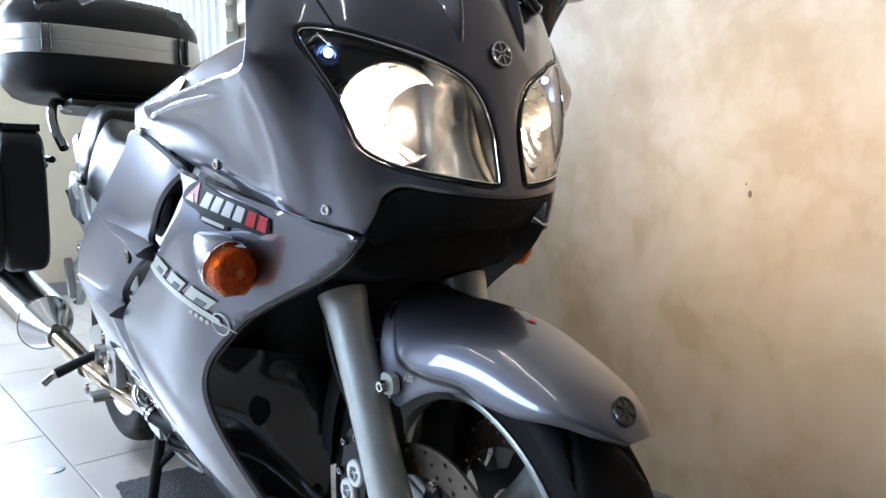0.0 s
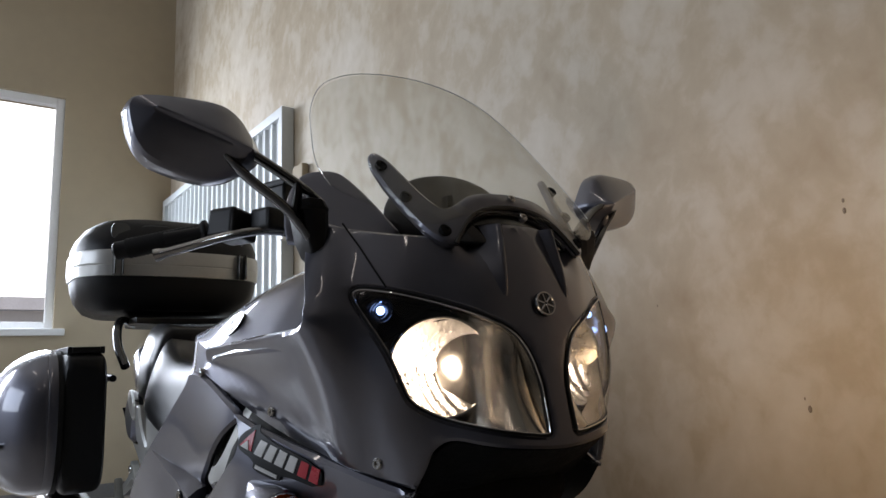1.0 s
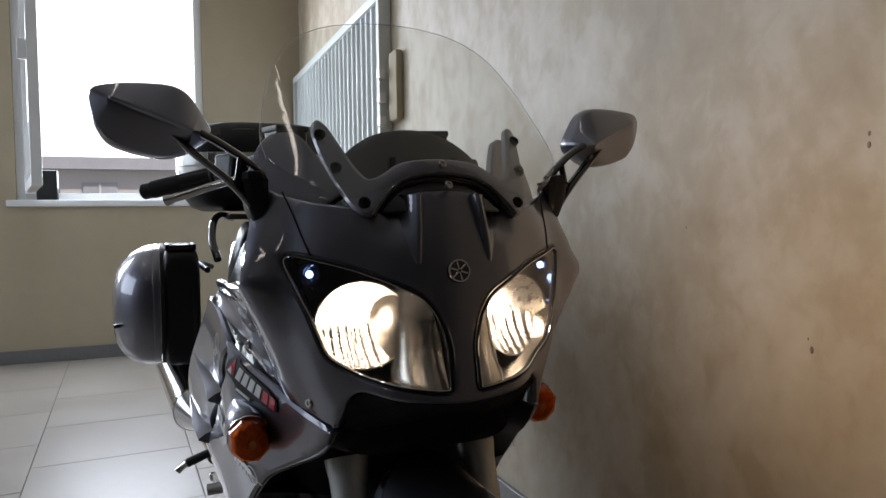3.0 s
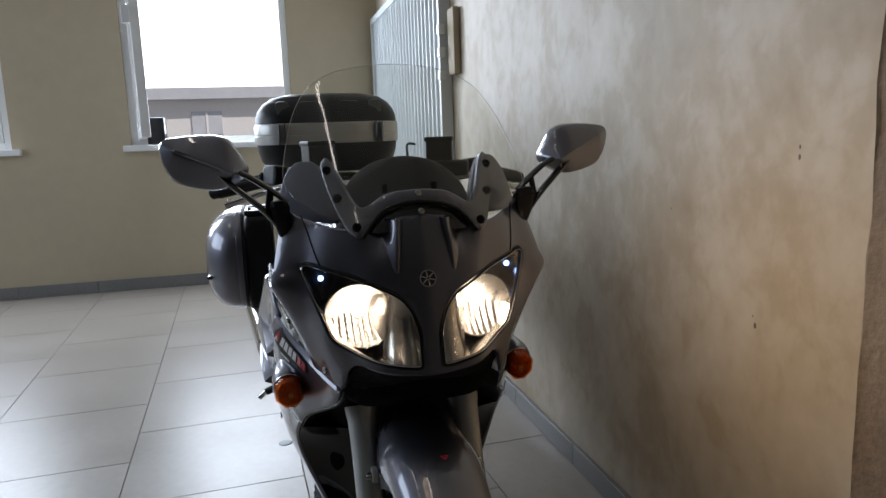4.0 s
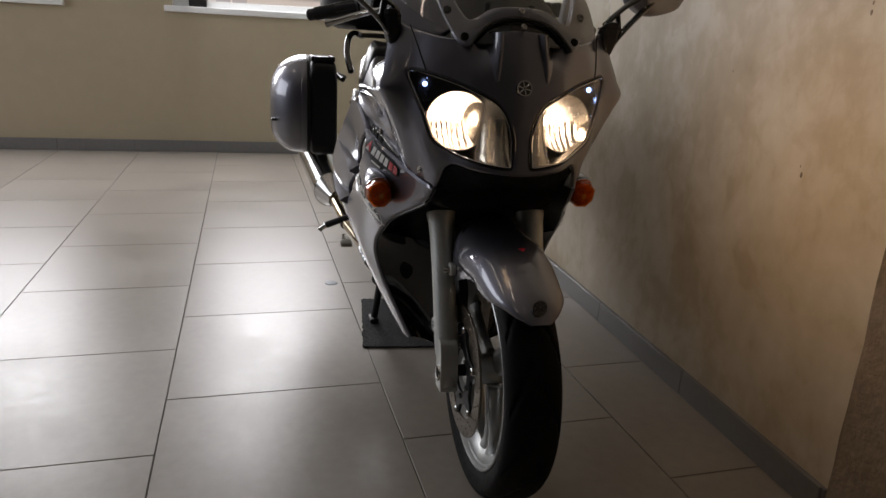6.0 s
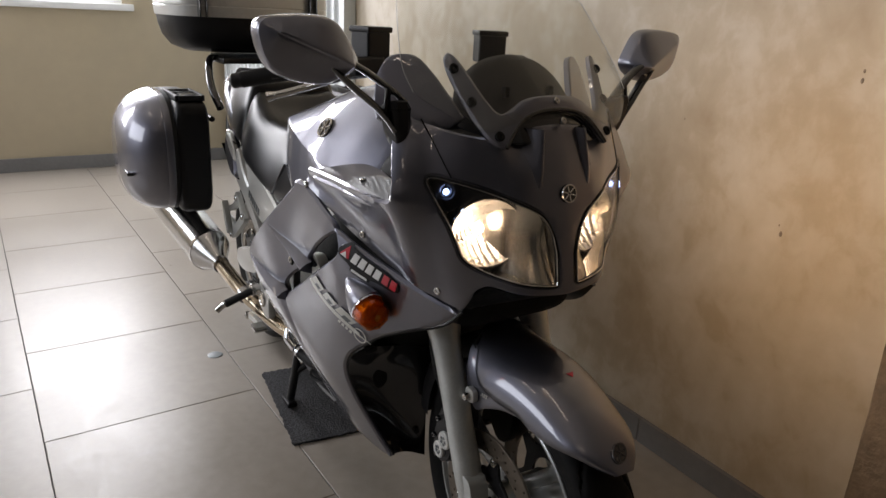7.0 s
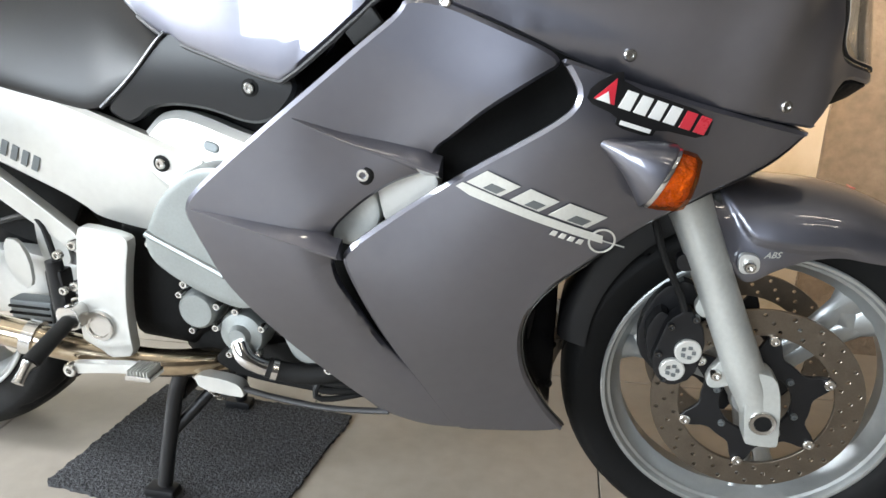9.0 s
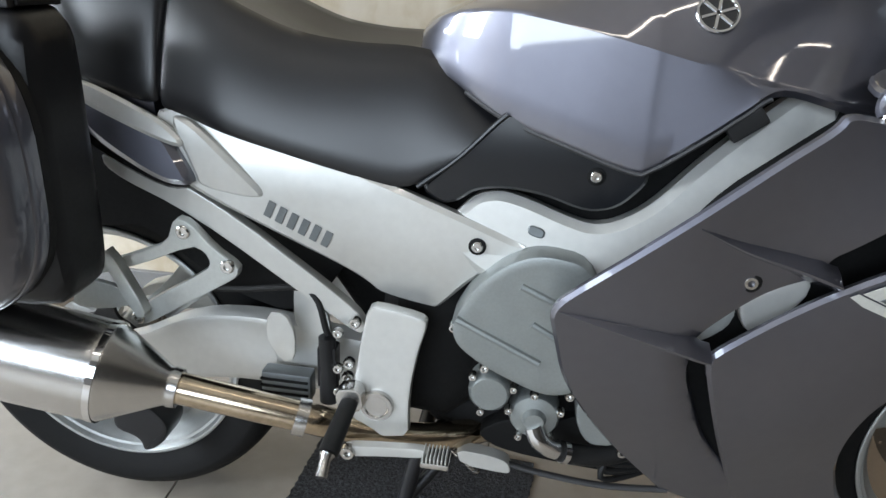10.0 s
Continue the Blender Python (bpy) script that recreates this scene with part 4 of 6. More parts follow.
def mirror(f):
    out = even(chaikin(MIR, 2), .005)
    d = RIDGE[1] - RIDGE[0]

    def ring(x, k):
        """The outline drawn in by k towards the ridge, which lies further ahead at its inner end."""
        row = []
        for p in out:
            t = max(0.0, min(1.0, (p - RIDGE[0]).dot(d) / d.length_squared))
            q = RIDGE[0] + d * t
            e = p.lerp(q, k)
            row.append(Vector((x - .09 * (p[0] - .385) + k * (.022 + .026 * t), f * e[0], e[1])))
        return row
    m = part("mirror", solid(loft([ring(-.176, .08), ring(-.183, .03), ring(-.183, .0), ring(-.170, -.02), ring(-.158, .02), ring(-.154, .10), ring(-.153, .35), ring(-.153, .65), ring(-.153, .88), ring(-.155, .97)], True)), PAINT, bike, "grey wing mirror on a twin black stalk", sharp=24)
    part("glass", solid(loft([ring(-.1795, .10), ring(-.1815, .11)], True)), MIRROR, m)

    def blade(pts, rs):
        part("stalk", solid(tube(spline([(x, f * y, z) for x, y, z in pts], 4), rs, 10, .55)), GLOSSBLACK, m)
    blade(((-.128, .350, 1.168), (-.126, .302, 1.143), (-.114, .262, 1.115), (-.108, .238, 1.094)), [.006, .009, .0105, .011] + [.011] * 9)
    blade(((-.132, .368, 1.158), (-.124, .327, 1.120), (-.110, .288, 1.086), (-.106, .262, 1.056), (-.108, .250, 1.036)), [.006, .009, .0105, .011] + [.011] * 10 + [.010, .008, .006])
    foot = part("stalk_foot", solid(loft([[Vector((-.116 + a * hx, f * (cy + .01 + b * hy), z + .25 * (a * hx))) for a, b in ((1, .55), (.75, 1), (-.75, 1), (-1, .6), (-1, -.6), (-.75, -1), (.75, -1), (1, -.55))]
                                          for z, cy, hy, hx in ((1.018, .236, .006, .010), (1.028, .237, .010, .019), (1.05, .239, .015, .026), (1.082, .242, .018, .027), (1.092, .244, .016, .024), (1.096, .244, .011, .017))])), BLACK, m)
    part("joint", solid(loft([[Vector((-.116 + a * .0275, f * (.2525 + b * .0188), z)) for a, b in ((1, .55), (.75, 1), (-.75, 1), (-1, .6), (-1, -.6), (-.75, -1), (.75, -1), (1, -.55))] for z in (1.0835, 1.0875)])), RUBBER, m)
    part("web", solid(tube([(-.108, f * .275, 1.073), (-.112, f * .268, 1.118)], [.009, .009], 8, .6)), BLACK, m)


for f in (-1, 1):
    mirror(f)

# indicators


def indicator(f):
    def ring(x, y, z, a, b, sh=0.0, n=20):
        return [Vector((x + sh * b * math.sin(w), f * (y + a * math.cos(w)), z + b * math.sin(w))) for w in [2 * math.pi * (k + .5) / n for k in range(n)]]
    body = part("indicator", solid(loft([ring(*q) for q in ((-.276, .268, .728, .003, .003), (-.262, .268, .723, .012, .010), (-.240, .266, .712, .023, .020, .2), (-.218, .263, .700, .031, .031, .4), (-.203, .26, .690, .0345, .038, .5), (-.199, .26, .688, .033, .036, .5))])), PAINT, bike, "teardrop indicator with an amber lens")
    part("clear_band", solid(loft([ring(*q) for q in ((-.2005, .26, .688, .0335, .0365, .5), (-.1975, .26, .6875, .0338, .0368, .5), (-.1955, .26, .687, .0334, .0364, .48))])), CHROME, body, "bright band round the lens")
    shell = ((-.200, .26, .687, .0325, .0355, .5), (-.185, .26, .685, .033, .036, .42), (-.169, .259, .683, .0315, .0345, .3), (-.163, .258, .682, .028, .031, .25), (-.160, .257, .682, .020, .022, .2), (-.159, .257, .682, .006, .008, .1))
    part("lens", solid(loft([ring(*q, n=8) for q in shell], False)), AMBER, body, "amber faceted lens", sharp=20).visible_shadow = False
    # a bright dish and its bulb behind the lens
    part("dish", solid(loft([ring(*q) for q in ((-.1985, .26, .688, .031, .034, .5), (-.206, .26, .689, .024, .026, .5), (-.211, .26, .69, .012, .013, .5), (-.212, .26, .69, .003, .003, .5))], False)), FACETED, body)
    core = [(x - .004, y, z, a * .9, b * .9, t) for x, y, z, a, b, t in shell]
    part("reflector_core", solid(loft([ring(*q, n=16) for q in core])), AMBER_RIB, body, "orange prisms behind the lens")


for f in (-1, 1):
    indicator(f)

# handlebar with levers and fluid reservoirs


def controls(f):
    bar = part("handlebar", solid(tube(spline([(-.50, f * .34, 1.105), (-.455, f * .25, 1.122), (-.43, f * .17, 1.125), (-.40, f * .10, 1.095), (-.37, f * .06, 1.05)], 5), .011)), BLACK, bike, "black handlebar with grip and lever")
    g0, g1 = Vector((-.54, f * .39, 1.091)), Vector((-.475, f * .275, 1.118))
    pts, rs = [], []
    for k in range(41):
        t = k / 40
        pts.append(g0.lerp(g1, t))
        rs.append(.0165 + (.0012 if k % 2 else 0) + (.004 if k > 37 else 0))
    part("grip", solid(tube(pts, rs, 16)), RUBBER, bar, "ribbed black rubber grip")
    part("bar_end", solid(tube([g0 - (g1 - g0).normalized() * .022, g0 - (g1 - g0).normalized() * .018, g0], [.012, .0155, .0155], 16)), BLACK, bar)
    part("lever", solid(tube(spline([(-.445, f * .367, 1.067), (-.425, f * .33, 1.078), (-.40, f * .27, 1.098), (-.395, f * .21, 1.112), (-.40, f * .175, 1.115)], 5), [.0125, .0115, .009] + [.0088] * 12 + [.0095, .010, .010, .010, .010, .010], 12, .85)), STEEL, bar, "polished alloy lever")
    part("switch_box", moved(box(-.03, -.035, -.024, .028, .03, .026, .008, 3), pose(-.452, f * .238, 1.125, 8 * f, 0, -28 * f)), BLACK, bar)
    part("switch", moved(box(-.038, -.012, .002, -.026, .012, .016, .003), pose(-.452, f * .238, 1.128, 0, 0, -28 * f)), BLACK, bar)
    part("master_cylinder", moved(box(-.026, -.045, -.018, .022, .04, .02, .008, 3), pose(-.405, f * .175, 1.13, 0, 0, -20 * f)), BLACK, bar)
    res = part("reservoir", moved(box(-.027, -.032, -.032, .027, .032, .03, .006, 3), pose(-.43, f * .15, 1.17, 0, 0, -18 * f)), BLACK, bar, "black brake fluid reservoir")
    part("lid", moved(box(-.03, -.035, .0, .03, .035, .012, .004, 2), pose(-.43, f * .15, 1.196, 0, 0, -18 * f)), BLACK, bar)
    part("hose", solid(tube(spline([(-.39, f * .15, 1.115), (-.33, f * .14, 1.10), (-.29, f * .10, 1.02), (-.28, f * .08, .9)], 6), .005, 8)), RUBBER, bar)


for f in (-1, 1):
    controls(f)
    top = part("fork_tube", solid(tube([(-.20, f * .112, .75), (-.325, f * .112, 1.03)], .026, 20)), STEEL, bike, "chrome upper fork tube")
    part("clamp", solid(tube([(-.300, f * .112, .975), (-.313, f * .112, 1.004)], .034, 20)), CAST, top)
part("top_yoke", moved(box(-.04, -.14, -.014, .035, .14, .016, .01, 3), pose(-.32, 0, 1.04, 0, -26, 0)), CAST, bike)


# ---- wheels, fork, front mudguard ----
def tyre_mesh(c, r_out, half, r_bead, w_bead, steps=240):
    """A radial tyre with slanting tread grooves sunk into it."""
    prof = []
    for k in range(33):
        t = -1 + 2 * k / 32
        a = abs(t)
        prof.append((r_out - (r_out - r_bead) * 0.42 * a ** 2.6 - .002 * a, half * math.sin(t * math.pi / 2 * .92) / math.sin(math.pi / 2 * .92)))
    low = [(r_bead + (r_out - r_bead) * .35, half * .97), (r_bead + (r_out - r_bead) * .14, half * .90), (r_bead, w_bead), (r_bead - .008, w_bead * .95), (r_bead - .010, 0)]
    prof = prof + low + [(r, -y) for r, y in low[::-1][1:]]
    n, verts, faces = len(prof), [], []
    for k in range(steps):
        w = 2 * math.pi * k / steps
        for i, (r, y) in enumerate(prof):
            if 3 <= i <= 29 and i != 16:
                side = 1 if i > 16 else -1
                ph = (k + abs(i - 16) * 1.3 + (7 if side > 0 else 0)) % 20
                if ph < 2.2 and 2 <= abs(i - 16) <= 12:
                    r -= .0045
            verts.append(Vector((c[0] + r * math.cos(w), c[1] + y, c[2] + r * math.sin(w))))
    for k in range(steps):
        k2 = (k + 1) % steps
        for i in range(n):
            i2 = (i + 1) % n
            faces.append((k * n + i, k * n + i2, k2 * n + i2, k2 * n + i))
    return solid((verts, faces))


def wheel(name, c, half, r_out, t_half, label):
    m = Matrix.Translation(c)
    h = half
    rim = part(name, solid(lathe([(.232, -h), (.228, -h + .006), (.2205, -h + .014), (.212, -h + .026), (.205, 0), (.212, h - .026), (.2205, h - .014), (.228, h - .006), (.232, h), (.2325, h + .004), (.230, h + .0055), (.2255, h + .005), (.2235, h + .001), (.2215, h - .004), (.2165, h - .006), (.2145, h - .012), (.207, h - .024), (.2005, h * .3), (.1995, 0), (.2005, -h * .3), (.207, -h + .024), (.2145, -h + .012), (.2165, -h + .006), (.2215, -h + .004), (.2235, -h - .001), (.2255, -h - .005), (.230, -h - .0055), (.2325, -h - .004)], m, 120, True)), WHEEL, bike, label, sharp=28)
    part("tyre", tyre_mesh(c, r_out, t_half, .2325, h), TYRE, rim, "black road tyre with slanting grooves")
    part("hub", solid(lathe([(.014, -.072), (.032, -.072), (.036, -.064), (.034, -.045), (.038, 0), (.034, .045), (.036, .064), (.032, .072), (.014, .072)], m, 32, True)), WHEEL, rim)
    for k in range(3):
        w = radians(42.6 + 120 * k)
        sp = []
        for d in (-1, 1):
            pts, rs = [], []
            for j in range(9):
                t = j / 8
                r = .042 + .160 * t
                a = w + d * (.10 + .06 * t ** 3) * (.03 / r + .35 * (1 - t) + .55)
                pts.append((c[0] + r * math.cos(a), c[1], c[2] + r * math.sin(a)))
                rs.append(.0125 - .003 * math.sin(t * math.pi) + (.004 if j == 8 else 0))
            sp.append(tube(pts, rs, 12, 1.9))
        a0, a1 = w - .15, w + .15
        sp.append(tube([(c[0] + .178 * math.cos(a), c[1], c[2] + .178 * math.sin(a)) for a in (a0, w, a1)], .011, 10, 1.8))
        part("spoke", solid(joined(*sp)), WHEEL, rim)
    return rim


def disc(c, y, r1, r0, holes, parent, f):
    """A drilled brake disc with a black carrier and its buttons."""
    circ = [(r1 * math.cos(2 * math.pi * k / 72), r1 * math.sin(2 * math.pi * k / 72)) for k in range(72)]
    cut = [[(r0 * math.cos(2 * math.pi * k / 48), r0 * math.sin(2 * math.pi * k / 48)) for k in range(48)]]
    for k in range(holes):
        a = 2 * math.pi * k / holes
        rr = r0 + (r1 - r0) * (.2, .5, .8)[k % 3]
        cut.append([(rr * math.cos(a) + .0033 * math.cos(math.pi / 3 * j), rr * math.sin(a) + .0033 * math.sin(math.pi / 3 * j)) for j in range(6)])
    bm = panel(circ, lambda u, v: Vector((c[0] + u, c[1] + y + .0025 * f, c[2] + v)), .005, .022, .0006, cut, rounds=0, flip=f > 0)
    d = part("brake_disc", bm, DISC, parent, "worn drilled brake disc", sharp=30)
    star = []
    for k in range(96):
        a = 2 * math.pi * k / 96
        t = .5 + .5 * math.cos(6 * a)
        rr = .080 + (r0 * 1.0 - .080) * min(1.0, t ** 4.0 * 1.25)
        star.append((rr * math.cos(a + .42), rr * math.sin(a + .42)))
    cen = [[(.052 * math.cos(2 * math.pi * k / 32), .052 * math.sin(2 * math.pi * k / 32)) for k in range(32)]]
    part("carrier", panel(star, lambda u, v: Vector((c[0] + u, c[1] + y + .005 * f, c[2] + v)), .006, .018, .001, cen, rounds=0, flip=f > 0), BLACK, d, "black disc carrier")
    for k in range(6):
        a = .42 + k * math.pi / 3
        for rr, r, mt in ((r0 * .955, .0085, STEEL), (.0605, .0055, CAST)):
            b = a if rr > .07 else a + .35
            bolt("button" if rr > .07 else "bolt", (c[0] + rr * math.cos(b), c[1] + y + .006 * f, c[2] + rr * math.sin(b)), (0, f, 0), r, d, mt, .004)
    return d


FW, RW = Vector((0, 0, .30)), Vector((-1.53, 0, .338))
fw = wheel("front_wheel", FW, .046, .30, .060, "silver three-spoke front wheel with a road tyre")
for f in (-1, 1):
    disc(FW, f * .077, .155, .113, 66, bike, f)
rw = wheel("rear_wheel", RW, .076, .318, .090, "silver three-spoke rear wheel with a wide road tyre")
disc(RW, -.098, .141, .11, 48, bike, -1)
for f in (-1, 1):
    part("axle", solid(tube([(0, f * .07, .30), (0, f * .128, .30)], [.014, .012], 16)), DARK, fw)

AX0, AX1 = Vector((.014, 0, .265)), Vector((-.152, 0, .645))


def fork_leg(f):
    ys = Vector((0, f * .113, 0))
    ks = (0, .10, .16, .22, .30, .5, .7, .84, .93, .97, 1.0)
    rs = (.021, .0235, .025, .028, .0285, .0275, .028, .029, .031, .034, .035)
    leg = part("fork_leg", solid(tube([AX0.lerp(AX1, k) + ys for k in ks], rs, 24)), FORK, bike, "satin alloy fork slider")
    part("axle_clamp", plate([(-.034, .36), (-.021, .264), (-.016, .257), (.024, .257), (.028, .264), (.020, .34), (.008, .375), (-.022, .38)], f * .094, f * .136, .003, 1), FORK, leg)
    m = Matrix.Translation((0, f * .137, .298))
    part("axle_hole", solid(lathe([(0, -.004 * f), (.0125, -.004 * f), (.013, .002 * f), (.018, .003 * f), (.02, 0), (.02, -.006 * f)], m, 24)), STEEL, leg)
    # dark disc over the axle hole, in place of the shade inside it
    part("axle_hole_shade", solid(lathe([(0, .002 * f), (.012, .002 * f), (.0125, -.002 * f)], m, 20)), DARK, leg)
    part("dust_seal", solid(tube([AX1 + ys, AX1 + ys + (AX1 - AX0).normalized() * .02], [.033, .030], 20)), RUBBER, leg)
    part("inner_tube", solid(tube([AX1 + ys, AX1 + ys + (AX1 - AX0).normalized() * .16], .0235, 20)), GLOSSBLACK, leg)
    bolt("pinch_bolt", (-.018, f * .128, .335), (-.4, f, 0), .007, leg, STEEL, .008)
    part("caliper_lug", plate([(-.055, .40), (-.02, .41), (-.035, .345), (-.075, .33), (-.085, .35)], f * .094, f * .112, .003), FORK, leg)
    part("caliper_lug", plate([(-.105, .485), (-.075, .49), (-.065, .455), (-.10, .445), (-.115, .46)], f * .094, f * .112, .003), FORK, leg)
    cal = part("brake_caliper", plate([(-.158, .405), (-.148, .44), (-.122, .462), (-.098, .437), (-.090, .398), (-.102, .348), (-.132, .330), (-.155, .342), (-.166, .372)], f * .086, f * .116, .004, 1), BLACK, bike, "black front brake caliper")
    part("caliper_half", plate([(-.185, .41), (-.16, .47), (-.115, .49), (-.098, .45), (-.10, .38), (-.115, .335), (-.15, .325), (-.182, .36)], f * .045, f * .07, .004, 1), BLACK, cal)
    part("bridge", plate([(-.178, .41), (-.16, .448), (-.142, .44), (-.15, .40), (-.148, .36), (-.165, .355)], f * .06, f * .10, .004, 1), BLACK, cal)
    for q in ((-.143, .432), (-.156, .385), (-.145, .345), (-.11, .447)):
        bolt("bolt", (q[0], f * .117, q[1]), (0, f, 0), .006, cal, GLOSSBLACK, .006)
    for x, z, r in ((-.115, .394, .0195), (-.134, .362, .0185)):
        mm = Matrix.Translation((x, f * .119, z))
        part("piston_cap", solid(lathe([(0, .002 * f), (r * .5, .002 * f), (r * .55, .004 * f), (r * .9, .004 * f), (r, .002 * f), (r, -.004 * f)], mm, 24)), SILVER, cal)
        for k in range(5):
            w = 2 * math.pi * k / 5
            part("recess", moved(box(-.003, -.0008, -.003, .003, .0008, .003, .0006, 1), Matrix.Translation((x + r * .42 * math.cos(w), f * .1228, z + r * .42 * math.sin(w)))), CAST, cal)
    for x, z in ((-.092, .468), (-.07, .358), (-.042, .372)):
        bolt("bolt", (x, f * .113, z), (0, f, 0), .0085, cal, STEEL, .008)
    part("brake_hose", solid(tube(spline([(-.20, f * .115, .66), (-.185, f * .12, .60), (-.165, f * .118, .54), (-.135, f * .112, .48), (-.125, f * .11, .45)], 5), .0055, 8)), RUBBER, cal)
    part("hose_clip", plate([(-.15, .545), (-.12, .55), (-.115, .525), (-.145, .52)], f * .106, f * .124, .002), BLACK, cal)


for f in (-1, 1):
    fork_leg(f)

# mudguard: a painted front and a black tail
GW = tps([(40, 0, .020), (43, 0, .040), (47, 0, .058), (51, 0, .071), (57, 0, .081), (65, 0, .087), (80, 0, .096), (95, 0, .104), (110, 0, .104), (40, 1, .020), (110, 1, .104)], 0)
GE = tps([(40, 0, .345), (44, 0, .333), (47, 0, .325), (50, 0, .314), (56, 0, .289), (64, 0, .272), (73, 0, .260), (84, 0, .242), (95, 0, .221), (104, 0, .214), (110, 0, .25), (40, 1, .345), (110, 1, .25)], 0)


CREASE = tps([(62, 0, .27), (66, 0, .271), (72, 0, .275), (82, 0, .267), (92, 0, .268), (97, 0, .273), (101, 0, .287), (104, 0, .325), (108, 0, .38), (62, 1, .27), (108, 1, .38)], 0)


def guard(ph, s):
    """ph: degrees round the axle from straight ahead; s: -1 to 1 across."""
    tau = abs(s) * math.pi / 2
    ridge = .340 + .018 * max(0, (ph - 88) / 15) ** 2 + .009 * max(0, min(1, (62 - ph) / 18))
    e, w = GE(ph, 0), GW(ph, 0)
    r = e + (ridge - e) * math.cos(tau) ** .86
    step = max(0.0, min(1.0, (CREASE(ph, 0) - r) / .016)) * (1 if ph > 66 else 0)
    y = (w * math.sin(tau) ** .95 - .007 * step * step * (3 - 2 * step)) * math.copysign(1, s)
    return Vector((r * math.cos(radians(ph)), y, .30 + r * math.sin(radians(ph))))


def strip(fn, a0, a1, na, nb, thick):
    verts, faces = [], []
    for o in (0, thick):
        for i in range(na + 1):
            for j in range(nb + 1):
                p = fn(a0 + (a1 - a0) * i / na, -1 + 2 * j / nb)
                c = Vector((0, 0, .30))
                d = Vector((p.x, p.y * .6, p.z - .30)).normalized()
                verts.append(p - d * o)
    k = (na + 1) * (nb + 1)

    def ix(i, j):
        return i * (nb + 1) + j
    for i in range(na):
        for j in range(nb):
            q = (ix(i, j), ix(i + 1, j), ix(i + 1, j + 1), ix(i, j + 1))
            faces += [q, tuple(v + k for v in q[::-1])]
    edge = [ix(i, 0) for i in range(na + 1)] + [ix(na, j) for j in range(1, nb + 1)] + [ix(i, nb) for i in range(na - 1, -1, -1)] + [ix(0, j) for j in range(nb - 1, 0, -1)]
    for a, b in zip(edge, edge[1:] + edge[:1]):
        faces.append((a, b, b + k, a + k))
    return solid((verts, faces))


mud = part("front_mudguard", strip(guard, 40, 108, 68, 110, .004), PAINT, bike, "grey metallic front mudguard with a round badge", sharp=60)
part("tail_guard", strip(lambda p, s: Vector(((r := .349 - .030 * max(0, (p - 118) / 48) ** 1.6 - .045 * abs(s) ** 6) * math.cos(radians(p)), .074 * math.sin(s * math.pi / 2), .30 + r * math.sin(radians(p)))), 106, 167, 30, 20, .004), BLACK, mud, "black plastic rear half of the mudguard")
for f in (-1, 1):
    bolt("bolt", (-.049, f * .112, .533), (0, f, 0), .0085, mud, STEEL, .010)
    part("washer_plate", plate([(-.064, .550), (-.036, .548), (-.033, .522), (-.062, .518)], f * .098, f * .110, .002), SILVER, mud)
badge(guard(45.5, 0) + Vector((.001, 0, .001)), (.72, 0, .69), .0195, mud, .72, HOOD)


# ---- tank, seat, frame, engine ----
def tank_ring(x, zt, ys, zs, yl, zl):
    half = [(ys * k / 10, zt - (zt - zs) * (k / 10) ** 2.3) for k in range(11)] + [(ys + .005, zs - .006), (ys + .008, zs - (zs - zl) * .35), (ys + .012, zs - (zs - zl) * .7), (ys + .014, zl + .008), (ys + .010, zl), (yl * .6, zl + .004)]
    half = [(min(y, yl + .03), z) for y, z in half]
    return [Vector((x, y, z)) for y, z in half] + [Vector((x, -y, z)) for y, z in half[1:][::-1]]


def dense(rows, n):
    """More rows between rows, smoothly."""
    return [tuple(v) for v in spline_n(rows, n)]


TANK = [(-.997, .915, .05, .908, .06, .893), (-.985, .935, .095, .925, .115, .889), (-.945, .958, .14, .950, .165, .870), (-.87, .995, .175, .962, .205, .830), (-.78, 1.032, .196, .951, .222, .802), (-.70, 1.058, .205, .935, .228, .779), (-.675, 1.064, .206, .929, .228, .784), (-.62, 1.075, .207, .917, .226, .825), (-.58, 1.08, .205, .907, .222, .858),
        (-.54, 1.083, .200, .898, .214, .884), (-.46, 1.08, .187, .888, .196, .868), (-.40, 1.062, .165, .884, .176, .86), (-.36, 1.04, .13, .886, .15, .865)]
tank = part("fuel_tank", solid(loft([tank_ring(*r) for r in dense(TANK, 5)])), PAINT, bike, "grey metallic fuel tank with round badges", sharp=35)
for f in (-1, 1):
    at, way = Vector((-.622, f * .174, .970)), Vector((.05, f, .62))
    m = Matrix.Translation(at) @ Vector((0, 1, 0)).rotation_difference(way).to_matrix().to_4x4()
    r = .0265
    part("badge", solid(lathe([(0, .002), (r * .96, .002), (r, 0), (r, -.006)], m, 36)), GLOSSBLACK, tank)
    part("badge_ring", solid(lathe([(r * .82, .002), (r * .87, .0042), (r * .96, .0042), (r, .002)], m, 36)), CHROME, tank)
    for k in range(6):
        part("badge_spoke", moved(box(-r * .07, .001, r * .10, r * .07, .0038, r * .8, .0004, 1), m @ Matrix.Rotation(math.pi * k / 3, 4, "Y")), CHROME, tank)
    lip = [(x, f * (min(ys + .011, yl + .03) - .002), zl - .001) for x, zt, ys, zs, yl, zl in dense(TANK, 5) if -.93 < x < -.545]
    part("tank_lip", solid(tube(lip, .0036, 8)), HOOD, tank)
    part("rubber_stop", moved(box(-.024, -.008, -.012, .024, .008, .012, .004), Matrix.Translation((-.572, f * .208, .848)) @ Matrix.Rotation(radians(-38), 4, "Y")), RUBBER, tank, "black rubber stop under the tank")
